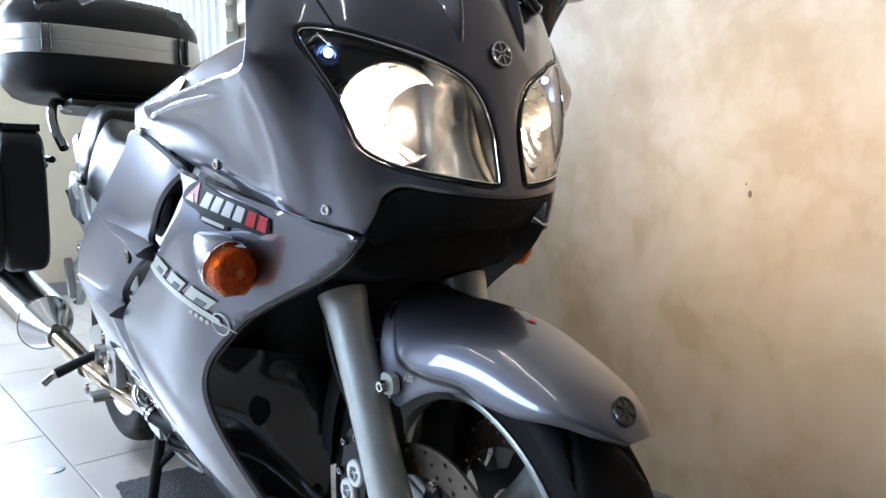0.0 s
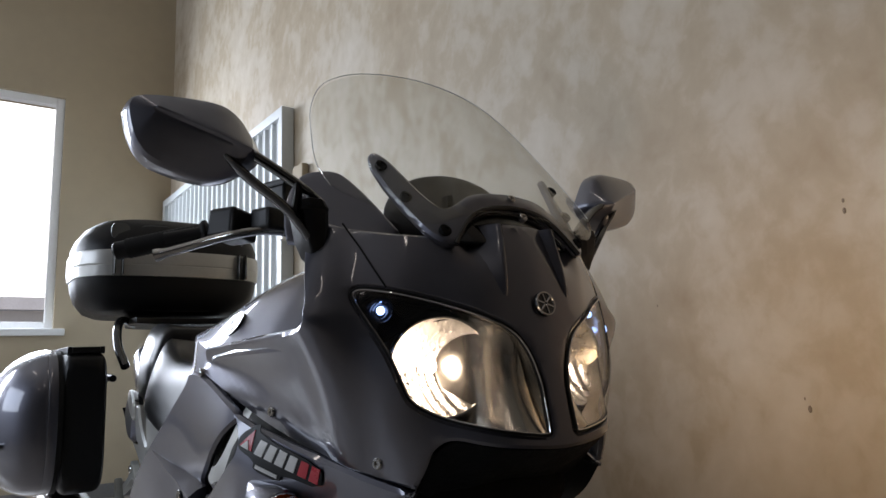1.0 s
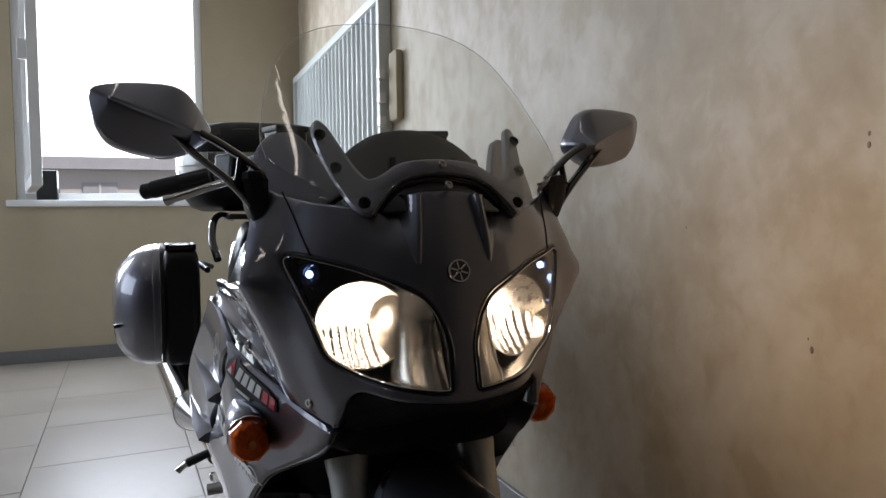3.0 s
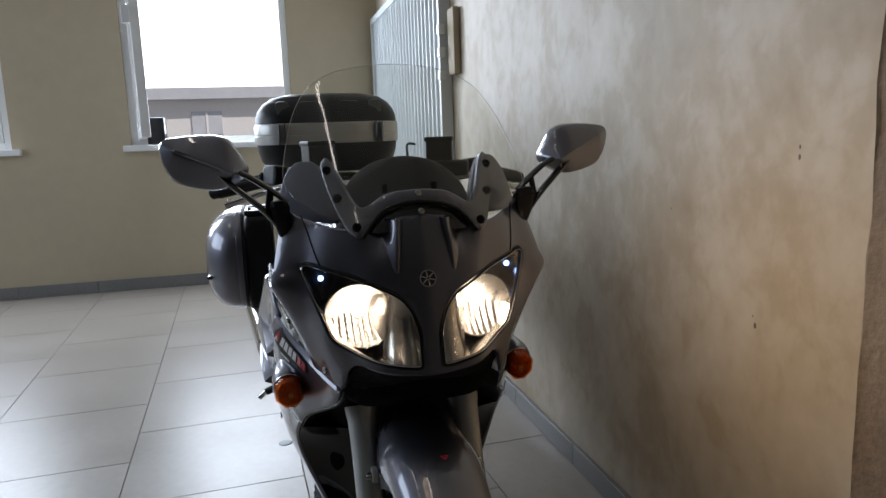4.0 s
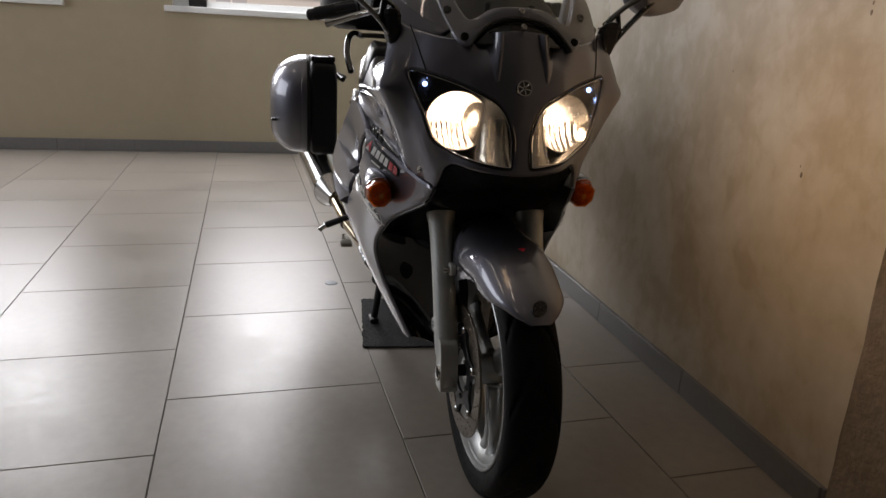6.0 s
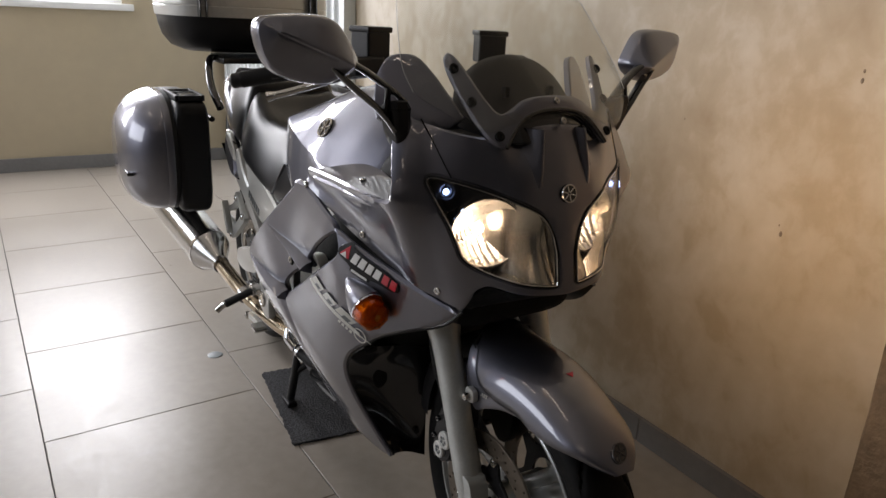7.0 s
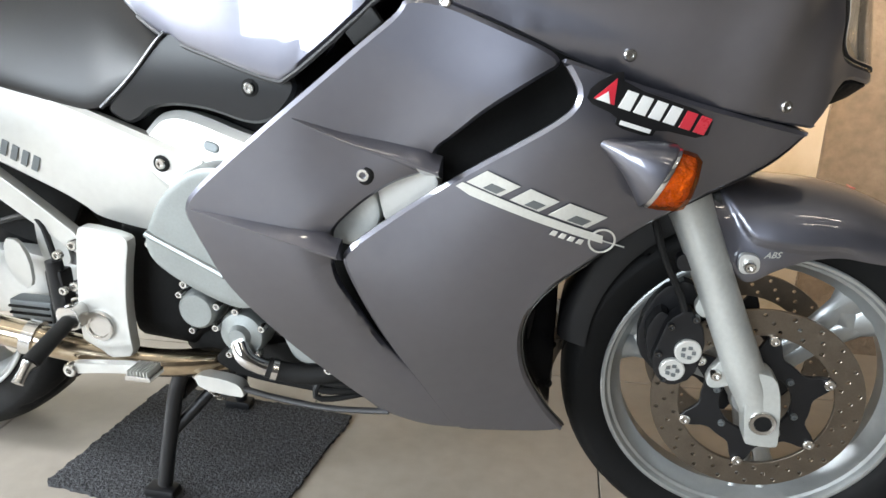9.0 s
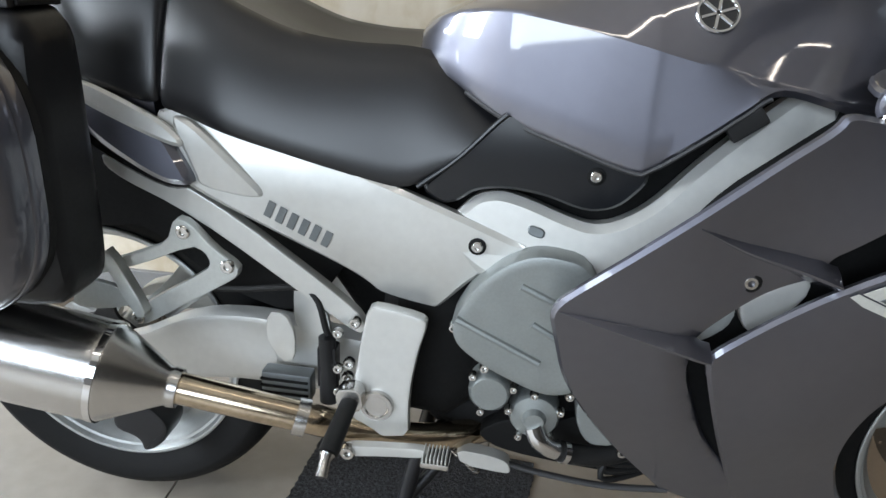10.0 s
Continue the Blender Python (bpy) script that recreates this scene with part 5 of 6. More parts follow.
part("filler_cap", solid(lathe([(0, .006), (.03, .006), (.036, .004), (.038, 0)], Matrix.Translation((-.60, 0, 1.075)) @ Matrix.Rotation(radians(90), 4, "X"), 32)), CAST, tank)


def seat_ring(x, zt, zb, hy, dish):
    h = zt - zb
    half = [(0, zt - dish), (hy * .33, zt - dish * .85), (hy * .54, zt - dish * .15 - .002), (hy * .64, zt - .002), (hy * .72, zt - .07 * h), (hy * .79, zt - .2 * h), (hy * .86, zt - .38 * h), (hy * .925, zt - .58 * h), (hy * .98, zb + .2 * h), (hy * 1.0, zb + .07 * h), (hy * .985, zb + .015 * h), (hy * .93, zb), (hy * .5, zb + .01)]
    return [Vector((x, y, z)) for y, z in half] + [Vector((x, -y, z)) for y, z in half[1:][::-1]]


SEAT = [(-.865, .838, .80, .185, .0), (-.90, .868, .775, .192, .01), (-.95, .895, .742, .195, .012), (-1.0, .905, .722, .198, .022), (-1.08, .906, .738, .203, .028), (-1.16, .916, .757, .205, .030), (-1.24, .945, .776, .203, .024), (-1.30, .972, .792, .188, .012), (-1.335, .972, .800, .18, .01), (-1.345, .955, .81, .17, .01)]
part("rider_seat", solid(loft([seat_ring(*r) for r in dense(SEAT, 4)])), VINYL, bike, "black vinyl rider seat, softly dished")
PASS = [(-1.340, .985, .815, .165, .0), (-1.355, 1.008, .806, .178, .004), (-1.42, 1.022, .815, .178, .01), (-1.52, 1.028, .84, .165, .01), (-1.62, 1.028, .865, .145, .008), (-1.69, 1.018, .89, .12, .004), (-1.71, .99, .91, .10, .0)]
part("pillion_seat", solid(loft([seat_ring(*r) for r in dense(PASS, 4)])), VINYL, bike, "black vinyl pillion seat")


def flat_at(y0, lean=0.0, bow=0.0, zc=.65):
    return lambda x, z: Vector((x, -(y0 + lean * (z - zc) - bow * (z - zc) ** 2), z))


part("core", solid(loft([sup(0, (a + b) / 2, h, (b - a) / 2, x, 4, 24) for x, a, b, h in ((-.56, .30, .86, .12), (-.66, .30, .86, .13), (-.80, .32, .80, .13), (-.95, .36, .80, .11), (-1.05, .40, .82, .09), (-1.25, .70, .84, .10), (-1.45, .78, .87, .10))])), DARK, bike, "black engine and airbox mass")
both("side_cover", lambda: panel([(-.862, .840), (-.870, .826), (-.924, .770), (-.972, .727), (-.938, .705), (-.915, .712), (-.895, .730), (-.855, .737), (-.805, .732), (-.744, .712), (-.705, .722), (-.675, .757), (-.672, .775), (-.69, .795), (-.78, .818)], flat_at(.200, .0, 1.3, .765), .02, .012, .005), SATIN, label="satin black plastic cover under the tank")
both("cover_edge", lambda: solid(tube(spline([(-.860, -.196, .834), (-.875, -.198, .820), (-.92, -.2005, .772), (-.972, -.2, .729)], 5), .0034, 8)), SATIN)
for f in (-1, 1):
    bolt("screw", (-.739, f * .201, .765), (0, f, 0), .008, bike, STEEL, .004)
    bolt("screw_well", (-.739, f * .1995, .765), (0, f, 0), .0125, bike, DARK, .002)
both("frame_spar", lambda: panel([(-.46, .912), (-.505, .886), (-.60, .797), (-.66, .728), (-.70, .702), (-.735, .694), (-.775, .705), (-.82, .721), (-.86, .730), (-.893, .723), (-.918, .696), (-.95, .66), (-.87, .60), (-.76, .58), (-.62, .655), (-.43, .80)], flat_at(.186, -.16, 0, .74), .03, .026, .012), SILVER, label="cast silver alloy frame spar")
both("frame_slot", lambda: panel([(-.818, .690), (-.795, .684), (-.797, .670), (-.82, .676)], flat_at(.1885, -.16, 0, .74), .004, .01, .002), CAST)
SC = [(-1.345, .800), (-1.345, .800), (-1.30, .817), (-1.10, .757), (-.960, .712), (-.812, .656), (-.812, .656), (-.855, .623), (-.891, .593), (-.936, .534), (-.945, .530), (-1.025, .549), (-1.043, .570), (-1.076, .593), (-1.18, .643), (-1.29, .694), (-1.36, .735)]
both("side_panel", lambda: panel(SC, flat_at(.204, .0, 1.6, .68), .016, .024, .007), SILVER, label="silver plastic side panel with a dark word strip")
for f in (-1, 1):
    bolt("screw_well", (-.885, f * .203, .653), (0, f, 0), .0125, bike, DARK, .003)
    bolt("screw", (-.885, f * .205, .653), (0, f, 0), .008, bike, STEEL, .004)
    for k in range(6):
        t = k / 5
        x, z = -1.178 + .081 * t, .678 - .037 * t
        y = .2055 - 1.6 * (z - .68) ** 2
        part("word_bar", moved(box(-.0055, -.001, -.012, .0055, .001, .012, .0004, 1), Matrix.Translation((x, f * y, z)) @ Matrix.Rotation(radians(24), 4, "Y")), CAST, bike, "dark grey word strip drawn as bars")
both("tail_panel", lambda: panel([(-1.475, .835), (-1.44, .832), (-1.33, .786), (-1.285, .72), (-1.285, .705), (-1.33, .705), (-1.43, .76), (-1.47, .80)], flat_at(.213, -.24, 1.5, .76), .02, .014, .009), PAINT)
# added silver strip: the light on the tail panel's upper half, put into colour
both("tail_lit_strip", lambda: panel([(-1.475, .838), (-1.44, .836), (-1.335, .798), (-1.292, .768), (-1.30, .757), (-1.36, .776), (-1.46, .813)], flat_at(.2185, -.24, 1.5, .76), .012, .012, .005), SILVER, label="silver strip that stands for light on the tail panel's upper half")
both("tail_trim", lambda: panel([(-1.32, .802), (-1.285, .795), (-1.21, .727), (-1.18, .694), (-1.21, .688), (-1.28, .70), (-1.285, .725)], flat_at(.211, .0, 2.0, .74), .012, .016, .006), SILVER)
both("tail_under", lambda: panel([(-1.46, .775), (-1.36, .722), (-1.285, .698), (-1.33, .692), (-1.42, .733), (-1.50, .79)], flat_at(.206, 0, 0, .72), .012, .018, .004), GLOSSBLACK)
part("tail_unit", solid(loft([sup(0, z, hy, hz, x, 3.5, 24) for x, z, hy, hz in ((-1.36, .80, .16, .05), (-1.5, .85, .17, .07), (-1.65, .90, .15, .07), (-1.8, .93, .11, .06), (-1.88, .94, .06, .03))])), PAINT, bike, "grey metallic tail unit under the rack")
both("subframe", lambda: plate([(-1.43, .742), (-1.425, .708), (-1.30, .655), (-1.10, .52), (-1.05, .488), (-1.04, .505), (-1.06, .535), (-1.28, .69)], -.175, -.196, .004), SILVER)
both("footrest_hanger", lambda: plate([(-1.033, .548), (-1.02, .554), (-.955, .543), (-.945, .533), (-.957, .487), (-.966, .43), (-.968, .385), (-.966, .338), (-1.0, .331), (-1.047, .327), (-1.056, .36), (-1.056, .394), (-1.049, .45), (-1.043, .494)], -.200, -.223, .006, 1), SILVER)
for f in (-1, 1):
    m = Matrix.Translation((-1.016, f * .224, .389))
    part("pivot_cap", solid(lathe([(0, .004 * f), (.017, .004 * f), (.019, .006 * f), (.024, .006 * f), (.026, .003 * f), (.026, -.004 * f)], m, 30)), STEEL, bike)
    for x, z in ((-1.055, .515), (-1.064, .445), (-1.066, .42)):
        bolt("bolt", (x, f * .205, z), (0, f, 0), .009, bike, STEEL, .007)
    # pillion footrest bracket
    br = part("pillion_bracket", plate([(-1.318, .655), (-1.296, .650), (-1.262, .612), (-1.226, .588), (-1.228, .572), (-1.243, .561), (-1.357, .488), (-1.391, .469), (-1.408, .486), (-1.362, .522), (-1.275, .577), (-1.268, .590), (-1.276, .606), (-1.295, .613), (-1.382, .572), (-1.484, .540), (-1.486, .551), (-1.385, .592), (-1.333, .614)], f * .196, f * .214, .003, 1), FORK, bike, "gold-grey alloy pillion footrest bracket")
    part("folded_footrest", plate([(-1.430, .592), (-1.413, .603), (-1.366, .508), (-1.372, .494), (-1.386, .496)], f * .212, f * .232, .004, 1), FORK, br)
    part("silencer_hanger", plate([(-1.562, .551), (-1.497, .528), (-1.455, .533), (-1.40, .512), (-1.40, .498), (-1.454, .483), (-1.511, .482), (-1.50, .515), (-1.562, .536)], f * .188, f * .198, .003, 1), FORK, br)
    for x, z in ((-1.305, .634), (-1.242, .587), (-1.39, .486)):
        bolt("bolt", (x, f * .214, z), (0, f, 0), .0105, br, STEEL, .005)
    # rider footrest
    peg = part("footrest", solid(tube([(-1.052, f * .245, .405), (-1.062, f * .325, .372)], [.0135, .0150], 14, .8)), RUBBER, bike, "black rubber rider footrest")
    part("peg_mount", plate([(-1.075, .425), (-1.035, .43), (-1.03, .39), (-1.07, .385)], f * .22, f * .25, .004), STEEL, peg)
    part("feeler", solid(tube([(-1.062, f * .327, .371), (-1.063, f * .335, .366), (-1.064, f * .352, .352)], [.012, .008, .009], 12)), STEEL, peg)

# engine right side: covers, pump, exhaust
part("gearbox", solid(loft([sup(0, z, h, hz, x, 5, 24) for x, z, h, hz in ((-.86, .50, .14, .15), (-.92, .47, .165, .16), (-1.0, .45, .165, .13), (-1.03, .45, .12, .10))])), DARK, bike, "black gearbox casing behind the footrest plate")
eng = part("engine", solid(loft([sup(0, .47, h, .13, x, 6, 24) for x, h in ((-.60, .12), (-.63, .15), (-.88, .15), (-.91, .12))])), DARK, bike, "grey cast engine with round covers")


def cover(outline, y0, y1, name, bev=.012, mtl=ENGINE):
    return part(name, plate(outline, y0, y1, bev, 2), mtl, eng)


cover([(-.915, .545), (-.885, .605), (-.845, .645), (-.80, .665), (-.73, .655), (-.70, .58), (-.70, .49), (-.73, .452), (-.775, .442), (-.86, .478), (-.905, .51)], -.17, -.236, "clutch_cover", .016)
for a, b in (((-.905, .555), (-.785, .50)), ((-.80, .56), (-.735, .525)), ((-.82, .615), (-.75, .585))):
    part("rib", solid(tube([(a[0], -.235, a[1]), (b[0], -.237, b[1])], .0055, 8)), ENGINE, eng)
for x, z in ((-.908, .535), (-.86, .475), (-.735, .445), (-.72, .60)):
    bolt("bolt", (x, -.218, z), (0, -1, 0), .0075, eng, STEEL, .01)
part("oil_cap", solid(lathe([(0, -.014), (.026, -.014), (.030, -.010), (.032, 0), (.032, .03)], Matrix.Translation((-.85, -.205, .428)), 28)), ENGINE, eng)
part("water_pump", solid(lathe([(0, -.022), (.014, -.022), (.018, -.012), (.034, -.008), (.038, 0), (.038, .03)], Matrix.Translation((-.781, -.205, .394)), 28)), ENGINE, eng)
part("pump_spout", solid(tube(spline([(-.781, -.222, .385), (-.77, -.228, .365), (-.752, -.220, .348), (-.738, -.213, .341)], 5), .014, 14)), CHROME, eng)
for a in range(5):
    w = a * 1.257 + .4
    bolt("bolt", (-.781 + .040 * math.cos(w), -.212, .394 + .040 * math.sin(w)), (0, -1, 0), .0065, eng, STEEL, .008)
for w in (.3, 2.4, 4.4):
    bolt("bolt", (-.85 + .036 * math.cos(w), -.21, .428 + .036 * math.sin(w)), (0, -1, 0), .0065, eng, STEEL, .008)
cover([(-.71, .47), (-.66, .46), (-.63, .40), (-.65, .35), (-.70, .345), (-.725, .40)], -.15, -.20, "front_cover", .008)
bolt("bolt", (-.668, -.20, .376), (0, -1, 0), .0085, eng, STEEL, .008)
bolt("bolt", (-.645, -.20, .345), (0, -1, 0), .0085, eng, STEEL, .008)
part("undercover", plate([(-.56, .278), (-.64, .268), (-.82, .283), (-.872, .312), (-.82, .35), (-.75, .352), (-.70, .375), (-.64, .335)], -.12, -.160, .006), DARK, eng)
part("coolant_hose", solid(tube(spline([(-.742, -.214, .343), (-.715, -.205, .332), (-.67, -.19, .325), (-.62, -.17, .33)], 5), .016, 14)), RUBBER, eng)
part("hose_clip", solid(tube([(-.735, -.213, .340), (-.727, -.210, .337)], .0175, 14)), CHROME, eng)
part("sump", solid(loft([sup(0, z, h, .05, x, 5, 20) for x, z, h in ((-.58, .31, .10), (-.62, .30, .13), (-.90, .31, .13), (-.95, .33, .10))])), DARK, eng)
for k in range(4):
    part("hose", solid(tube(spline([(-.70 + .02 * k, -.17, .36), (-.67, -.185 - .006 * k, .33 - .012 * k), (-.60, -.165, .31 - .008 * k), (-.55, -.13, .30)], 5), .008 - .001 * k, 8)), RUBBER, eng)
ex = part("exhaust_pipe", solid(tube(spline([(-.76, -.06, .285), (-.84, -.10, .288), (-.91, -.155, .298), (-.98, -.19, .312), (-1.08, -.225, .345), (-1.13, -.245, .367), (-1.315, -.275, .413)], 6), .0235, 18)), TITAN, bike, "straw-tinted steel exhaust pipe")
part("clamp", solid(tube([(-1.118, -.243, .363), (-1.135, -.246, .368)], .029, 18)), STEEL, ex)
S0, SD = Vector((-1.312, -.276, .413)), Vector((-.58, -.075, .135)).normalized()
part("silencer", solid(tube([S0 + SD * d for d in (-.012, 0, .0005, .005, .085, .092, .11, .50, .52, .60, .605, .60)], [.027, .028, .0265, .027, .066, .068, .0685, .0685, .0665, .052, .044, .040], 32, 1.12)), STEEL, ex, "polished steel silencer with a tapered end")
part("silencer_seam", solid(tube([S0 + SD * d for d in (.088, .0885, .098, .0985)], [.0675, .0695, .0695, .0675], 32, 1.12)), CHROME, ex)
lower = part("belly_panel", solid(tube(spline([(-.56, -.172, .262), (-.66, -.175, .256), (-.76, -.172, .262), (-.83, -.168, .272)], 5), .006, 10, .8)), HOOD, bike)
part("belly_tab", plate([(-.896, .292), (-.84, .288), (-.812, .280), (-.805, .262), (-.812, .256), (-.886, .263)], -.155, -.180, .003, 1), SILVER, lower)
# brake pedal
ped = part("brake_pedal", plate([(-1.058, .338), (-1.0, .344), (-.93, .350), (-.93, .334), (-1.0, .327), (-1.058, .318)], -.248, -.264, .003), SILVER, bike, "silver alloy brake pedal with a ribbed pad")
for k in range(7):
    part("pad_rib", box(-.936 + .0055 * k, -.285, .342, -.9335 + .0055 * k, -.25, .352, .0008, 1), SILVER, ped)
part("pad", box(-.938, -.286, .335, -.897, -.248, .344, .002), STEEL, ped)
bolt("pivot", (-1.05, -.262, .328), (0, -1, 0), .012, ped, STEEL, .008)
part("cylinder_block", box(-1.112, -.214, .40, -1.082, -.186, .47, .005), BLACK, ped)
part("heel_plate", plate([(-1.192, .512), (-1.165, .512), (-1.150, .48), (-1.151, .435), (-1.17, .425), (-1.196, .462)], -.19, -.198, .002, 1), SILVER, ped)
part("cylinder", solid(tube([(-1.094, -.205, .375), (-1.098, -.205, .485)], [.016, .013], 14)), BLACK, ped, "black rear brake cylinder")
part("brake_line", solid(tube(spline([(-1.098, -.2, .485), (-1.13, -.19, .55), (-1.25, -.15, .52), (-1.36, -.13, .50)], 6), .005, 8)), RUBBER, ped)
for z in (.40, .44, .50):
    bolt("bolt", (-1.078, -.216, z), (0, -1, 0), .008, ped, STEEL, .005)
mod = part("linkage_bush", box(-1.209, -.196, .356, -1.128, -.166, .404, .006, 2), CAST, bike, "grooved grey alloy block behind the footrest")
for z in (.368, .380, .392):
    part("groove", box(-1.2095, -.1985, z - .0022, -1.132, -.194, z + .0022, .001, 1), DARK, mod)
sw = part("swingarm", plate([(-1.02, .45), (-1.10, .455), (-1.22, .475), (-1.34, .465), (-1.46, .40), (-1.58, .375), (-1.59, .31), (-1.5, .30), (-1.30, .355), (-1.02, .345)], -.105, -.15, .012), SILVER, bike, "silver alloy swingarm")
part("guard_plate", plate([(-1.165, .545), (-1.15, .55), (-1.11, .50), (-1.105, .455), (-1.165, .46)], -.15, -.158, .002), SILVER, sw)
part("left_arm", plate([(-1.02, .45), (-1.22, .47), (-1.46, .40), (-1.59, .37), (-1.59, .31), (-1.30, .35), (-1.02, .345)], .105, .15, .012), SILVER, sw)
part("rear_caliper", plate([(-1.50, .265), (-1.44, .275), (-1.40, .235), (-1.42, .19), (-1.455, .17), (-1.46, .20), (-1.51, .215)], -.085, -.15, .008), BLACK, sw, "black rear brake caliper")
both("inner_mudguard", lambda: plate([(-1.06, .62), (-1.10, .76), (-1.45, .84), (-1.75, .90), (-1.80, .74), (-1.60, .60), (-1.50, .585), (-1.42, .60), (-1.30, .50), (-1.16, .46)], -.105, -.115, .003), DARK, label="black plastic inner mudguard")
part("hugger", strip(lambda p, s: Vector((-1.53 + .338 * math.cos(radians(p)), .085 * math.sin(s * math.pi / 2), .338 + (.338 - .03 * abs(s) ** 3) * math.sin(radians(p)))), 20, 75, 16, 10, .004), BLACK, bike)

# centre stand on the mat
st = part("centre_stand", solid(joined(*[tube(spline([(-.90, f * .10, .30), (-.955, f * .125, .25), (-.985, f * .14, .12), (-1.0, f * .15, .03)], 5), .0135, 12) for f in (-1, 1)], tube([(-.965, -.12, .21), (-.965, .12, .21)], .014, 12), tube([(-.985, -.135, .13), (-.87, -.06, .26)], .011, 10), tube([(-.985, .135, .13), (-.87, .06, .26)], .011, 10))), BLACK, bike, "black steel centre stand")
for f in (-1, 1):
    part("foot", moved(box(-.036, -.016, 0, .024, .016, .018, .006, 2), Matrix.Translation((-1.0, f * .152, .0075))), BLACK, st)
part("stand_spring", solid(tube([(-.93 + .0012 * k + .004 * math.cos(k * 1.2), -.16 + .004 * math.sin(k * 1.2), .30 - .0011 * k) for k in range(60)], .0018, 6)), STEEL, st)

# ---- luggage ----


def case_ring(y, k, zc, f, p=3.0):
    """An outline of the pannier's lid at one depth."""
    ring = []
    for j in range(56):
        w = 2 * math.pi * j / 56
        c, q = math.cos(w), math.sin(w)
        ring.append(Vector((-1.622 + .243 * k * math.copysign(abs(c) ** (2 / p), c) - .03 * (y - .375), f * y, zc + .198 * k * math.copysign(abs(q) ** (2 / p), q))))
    return ring


def pannier(f):
    root = part("pannier", solid(loft([sup(f * .318, .757, hy, hz, x, 6, 40) for x, hy, hz in ((-1.383, .030, .14), (-1.39, .048, .168), (-1.405, .055, .182), (-1.44, .057, .188), (-1.78, .057, .188), (-1.84, .053, .175), (-1.86, .035, .15))])), BLACK, bike, "black pannier case with a grey metallic bulged lid")
    rings = [case_ring(.381, .985, .757, f), case_ring(.381, 1.0, .757, f), case_ring(.392, 1.005, .757, f), case_ring(.401, 1.0, .757, f), case_ring(.403, .992, .757, f)]
    for i in range(15):
        u = i / 14
        rings.append(case_ring(.405 + .122 * math.sin(u * math.pi / 2) ** 1.15, .995 * math.cos(u * math.pi / 2 * .97) ** .62, .757 - .018 * u, f, 3.0 - .6 * u))
    part("lid", solid(loft(rings)), PAINT, root, "grey metallic pannier lid")
    part("seal", solid(loft([case_ring(y, k, .757, f) for y, k in ((.368, .97), (.368, 1.0), (.380, 1.0), (.380, .97))], False)), RUBBER, root)
    # carrying handle sunk in the case's top, with its latch tongue
    part("handle_well", box(-1.60, f * .275, .938, -1.405, f * .355, .9465, .003), DARK, root)
    for y in (.272, .352):
        part("well_rim", box(-1.61, f * y, .938, -1.40, f * (y + .012), .9575, .003), BLACK, root)
    for x in (-1.61, -1.53, -1.415):
        part("handle_bridge", box(x, f * .284, .940, x + .018, f * .352, .9565, .003), BLACK, root)
    part("latch", box(-1.50, f * .29, .944, -1.44, f * .34, .955, .004), SATIN, root)
    part("lock", solid(lathe([(0, .003), (.007, .003), (.009, .001), (.009, -.004)], Matrix.Translation((-1.428, f * .335, .953)) @ Matrix.Rotation(radians(90), 4, "X"), 16)), STEEL, root)
    part("reflector", box(-1.53, f * .500, .70, -1.44, f * .519, .712, .003), GLOSSBLACK, root)


for f in (-1, 1):
    pannier(f)
for f in (-1, 1):
    part("pannier_rail", solid(tube(spline([(-1.48, f * .235, .868), (-1.70, f * .25, .88), (-1.8, f * .2, .86)], 5), .01, 10)), BLACK, bike)
rack = part("luggage_rack", plate([(-1.62, .16), (-1.66, .12), (-1.66, -.12), (-1.62, -.16), (-1.95, -.13), (-2.0, -.06), (-2.0, .06), (-1.95, .13)], 1.035, 1.055, .005), BLACK, bike, "black carrier plate with grab rails")
rack.data.transform(Matrix(((1, 0, 0, 0), (0, 0, 1, 0), (0, 1, 0, 0), (0, 0, 0, 1))))
rack.data.flip_normals()
for f in (-1, 1):
    part("grab_rail", solid(tube(spline([(-1.50, f * .200, .90), (-1.56, f * .212, .965), (-1.63, f * .20, 1.025), (-1.72, f * .17, 1.05), (-1.82, f * .12, 1.042)], 6), .013, 12)), GLOSSBLACK, rack)

tb = part("top_box", solid(loft([sup(0, 1.165, hy, .085, x, 4.0, 44, None) for x, hy in ((-1.71, .17), (-1.73, .22), (-1.78, .245), (-1.90, .255), (-2.02, .24), (-2.08, .19), (-2.10, .14))])), BLACK, bike, "black top box with a silver band and a domed lid")


def tb_ring(z, k):
    return [Vector((-1.905 + .238 * k * math.copysign(abs(math.cos(w)) ** .62, math.cos(w)), .308 * k * math.copysign(abs(math.sin(w)) ** .62, math.sin(w)), z)) for w in [2 * math.pi * j / 56 for j in range(56)]]


part("band", solid(loft([tb_ring(z, k) for z, k in ((1.19, .97), (1.192, 1.0), (1.225, 1.012), (1.229, 1.003), (1.233, 1.012), (1.27, 1.008), (1.276, 1.0), (1.278, .97))])), SILVER, tb, "silver plastic band round the box")
part("lid", solid(loft([tb_ring(z, k) for z, k in ((1.277, .985), (1.30, .985), (1.33, .95), (1.36, .88), (1.385, .76), (1.398, .58), (1.404, .3))])), BLACK, tb, "domed black lid")
part("lower_shell", solid(loft([tb_ring(z, k) for z, k in ((1.068, .55), (1.07, .72), (1.085, .84), (1.12, .93), (1.16, .97), (1.192, .985))])), BLACK, tb)
for y in (-.19, -.075, .075, .19):
    part("lid_inset", solid(loft([sup(y, 1.338, .028 if abs(y) > .1 else .06, hz, x, 3, 20) for x, hz in ((-1.700, .028), (-1.715, .030), (-1.76, .024))])), CAST, tb)
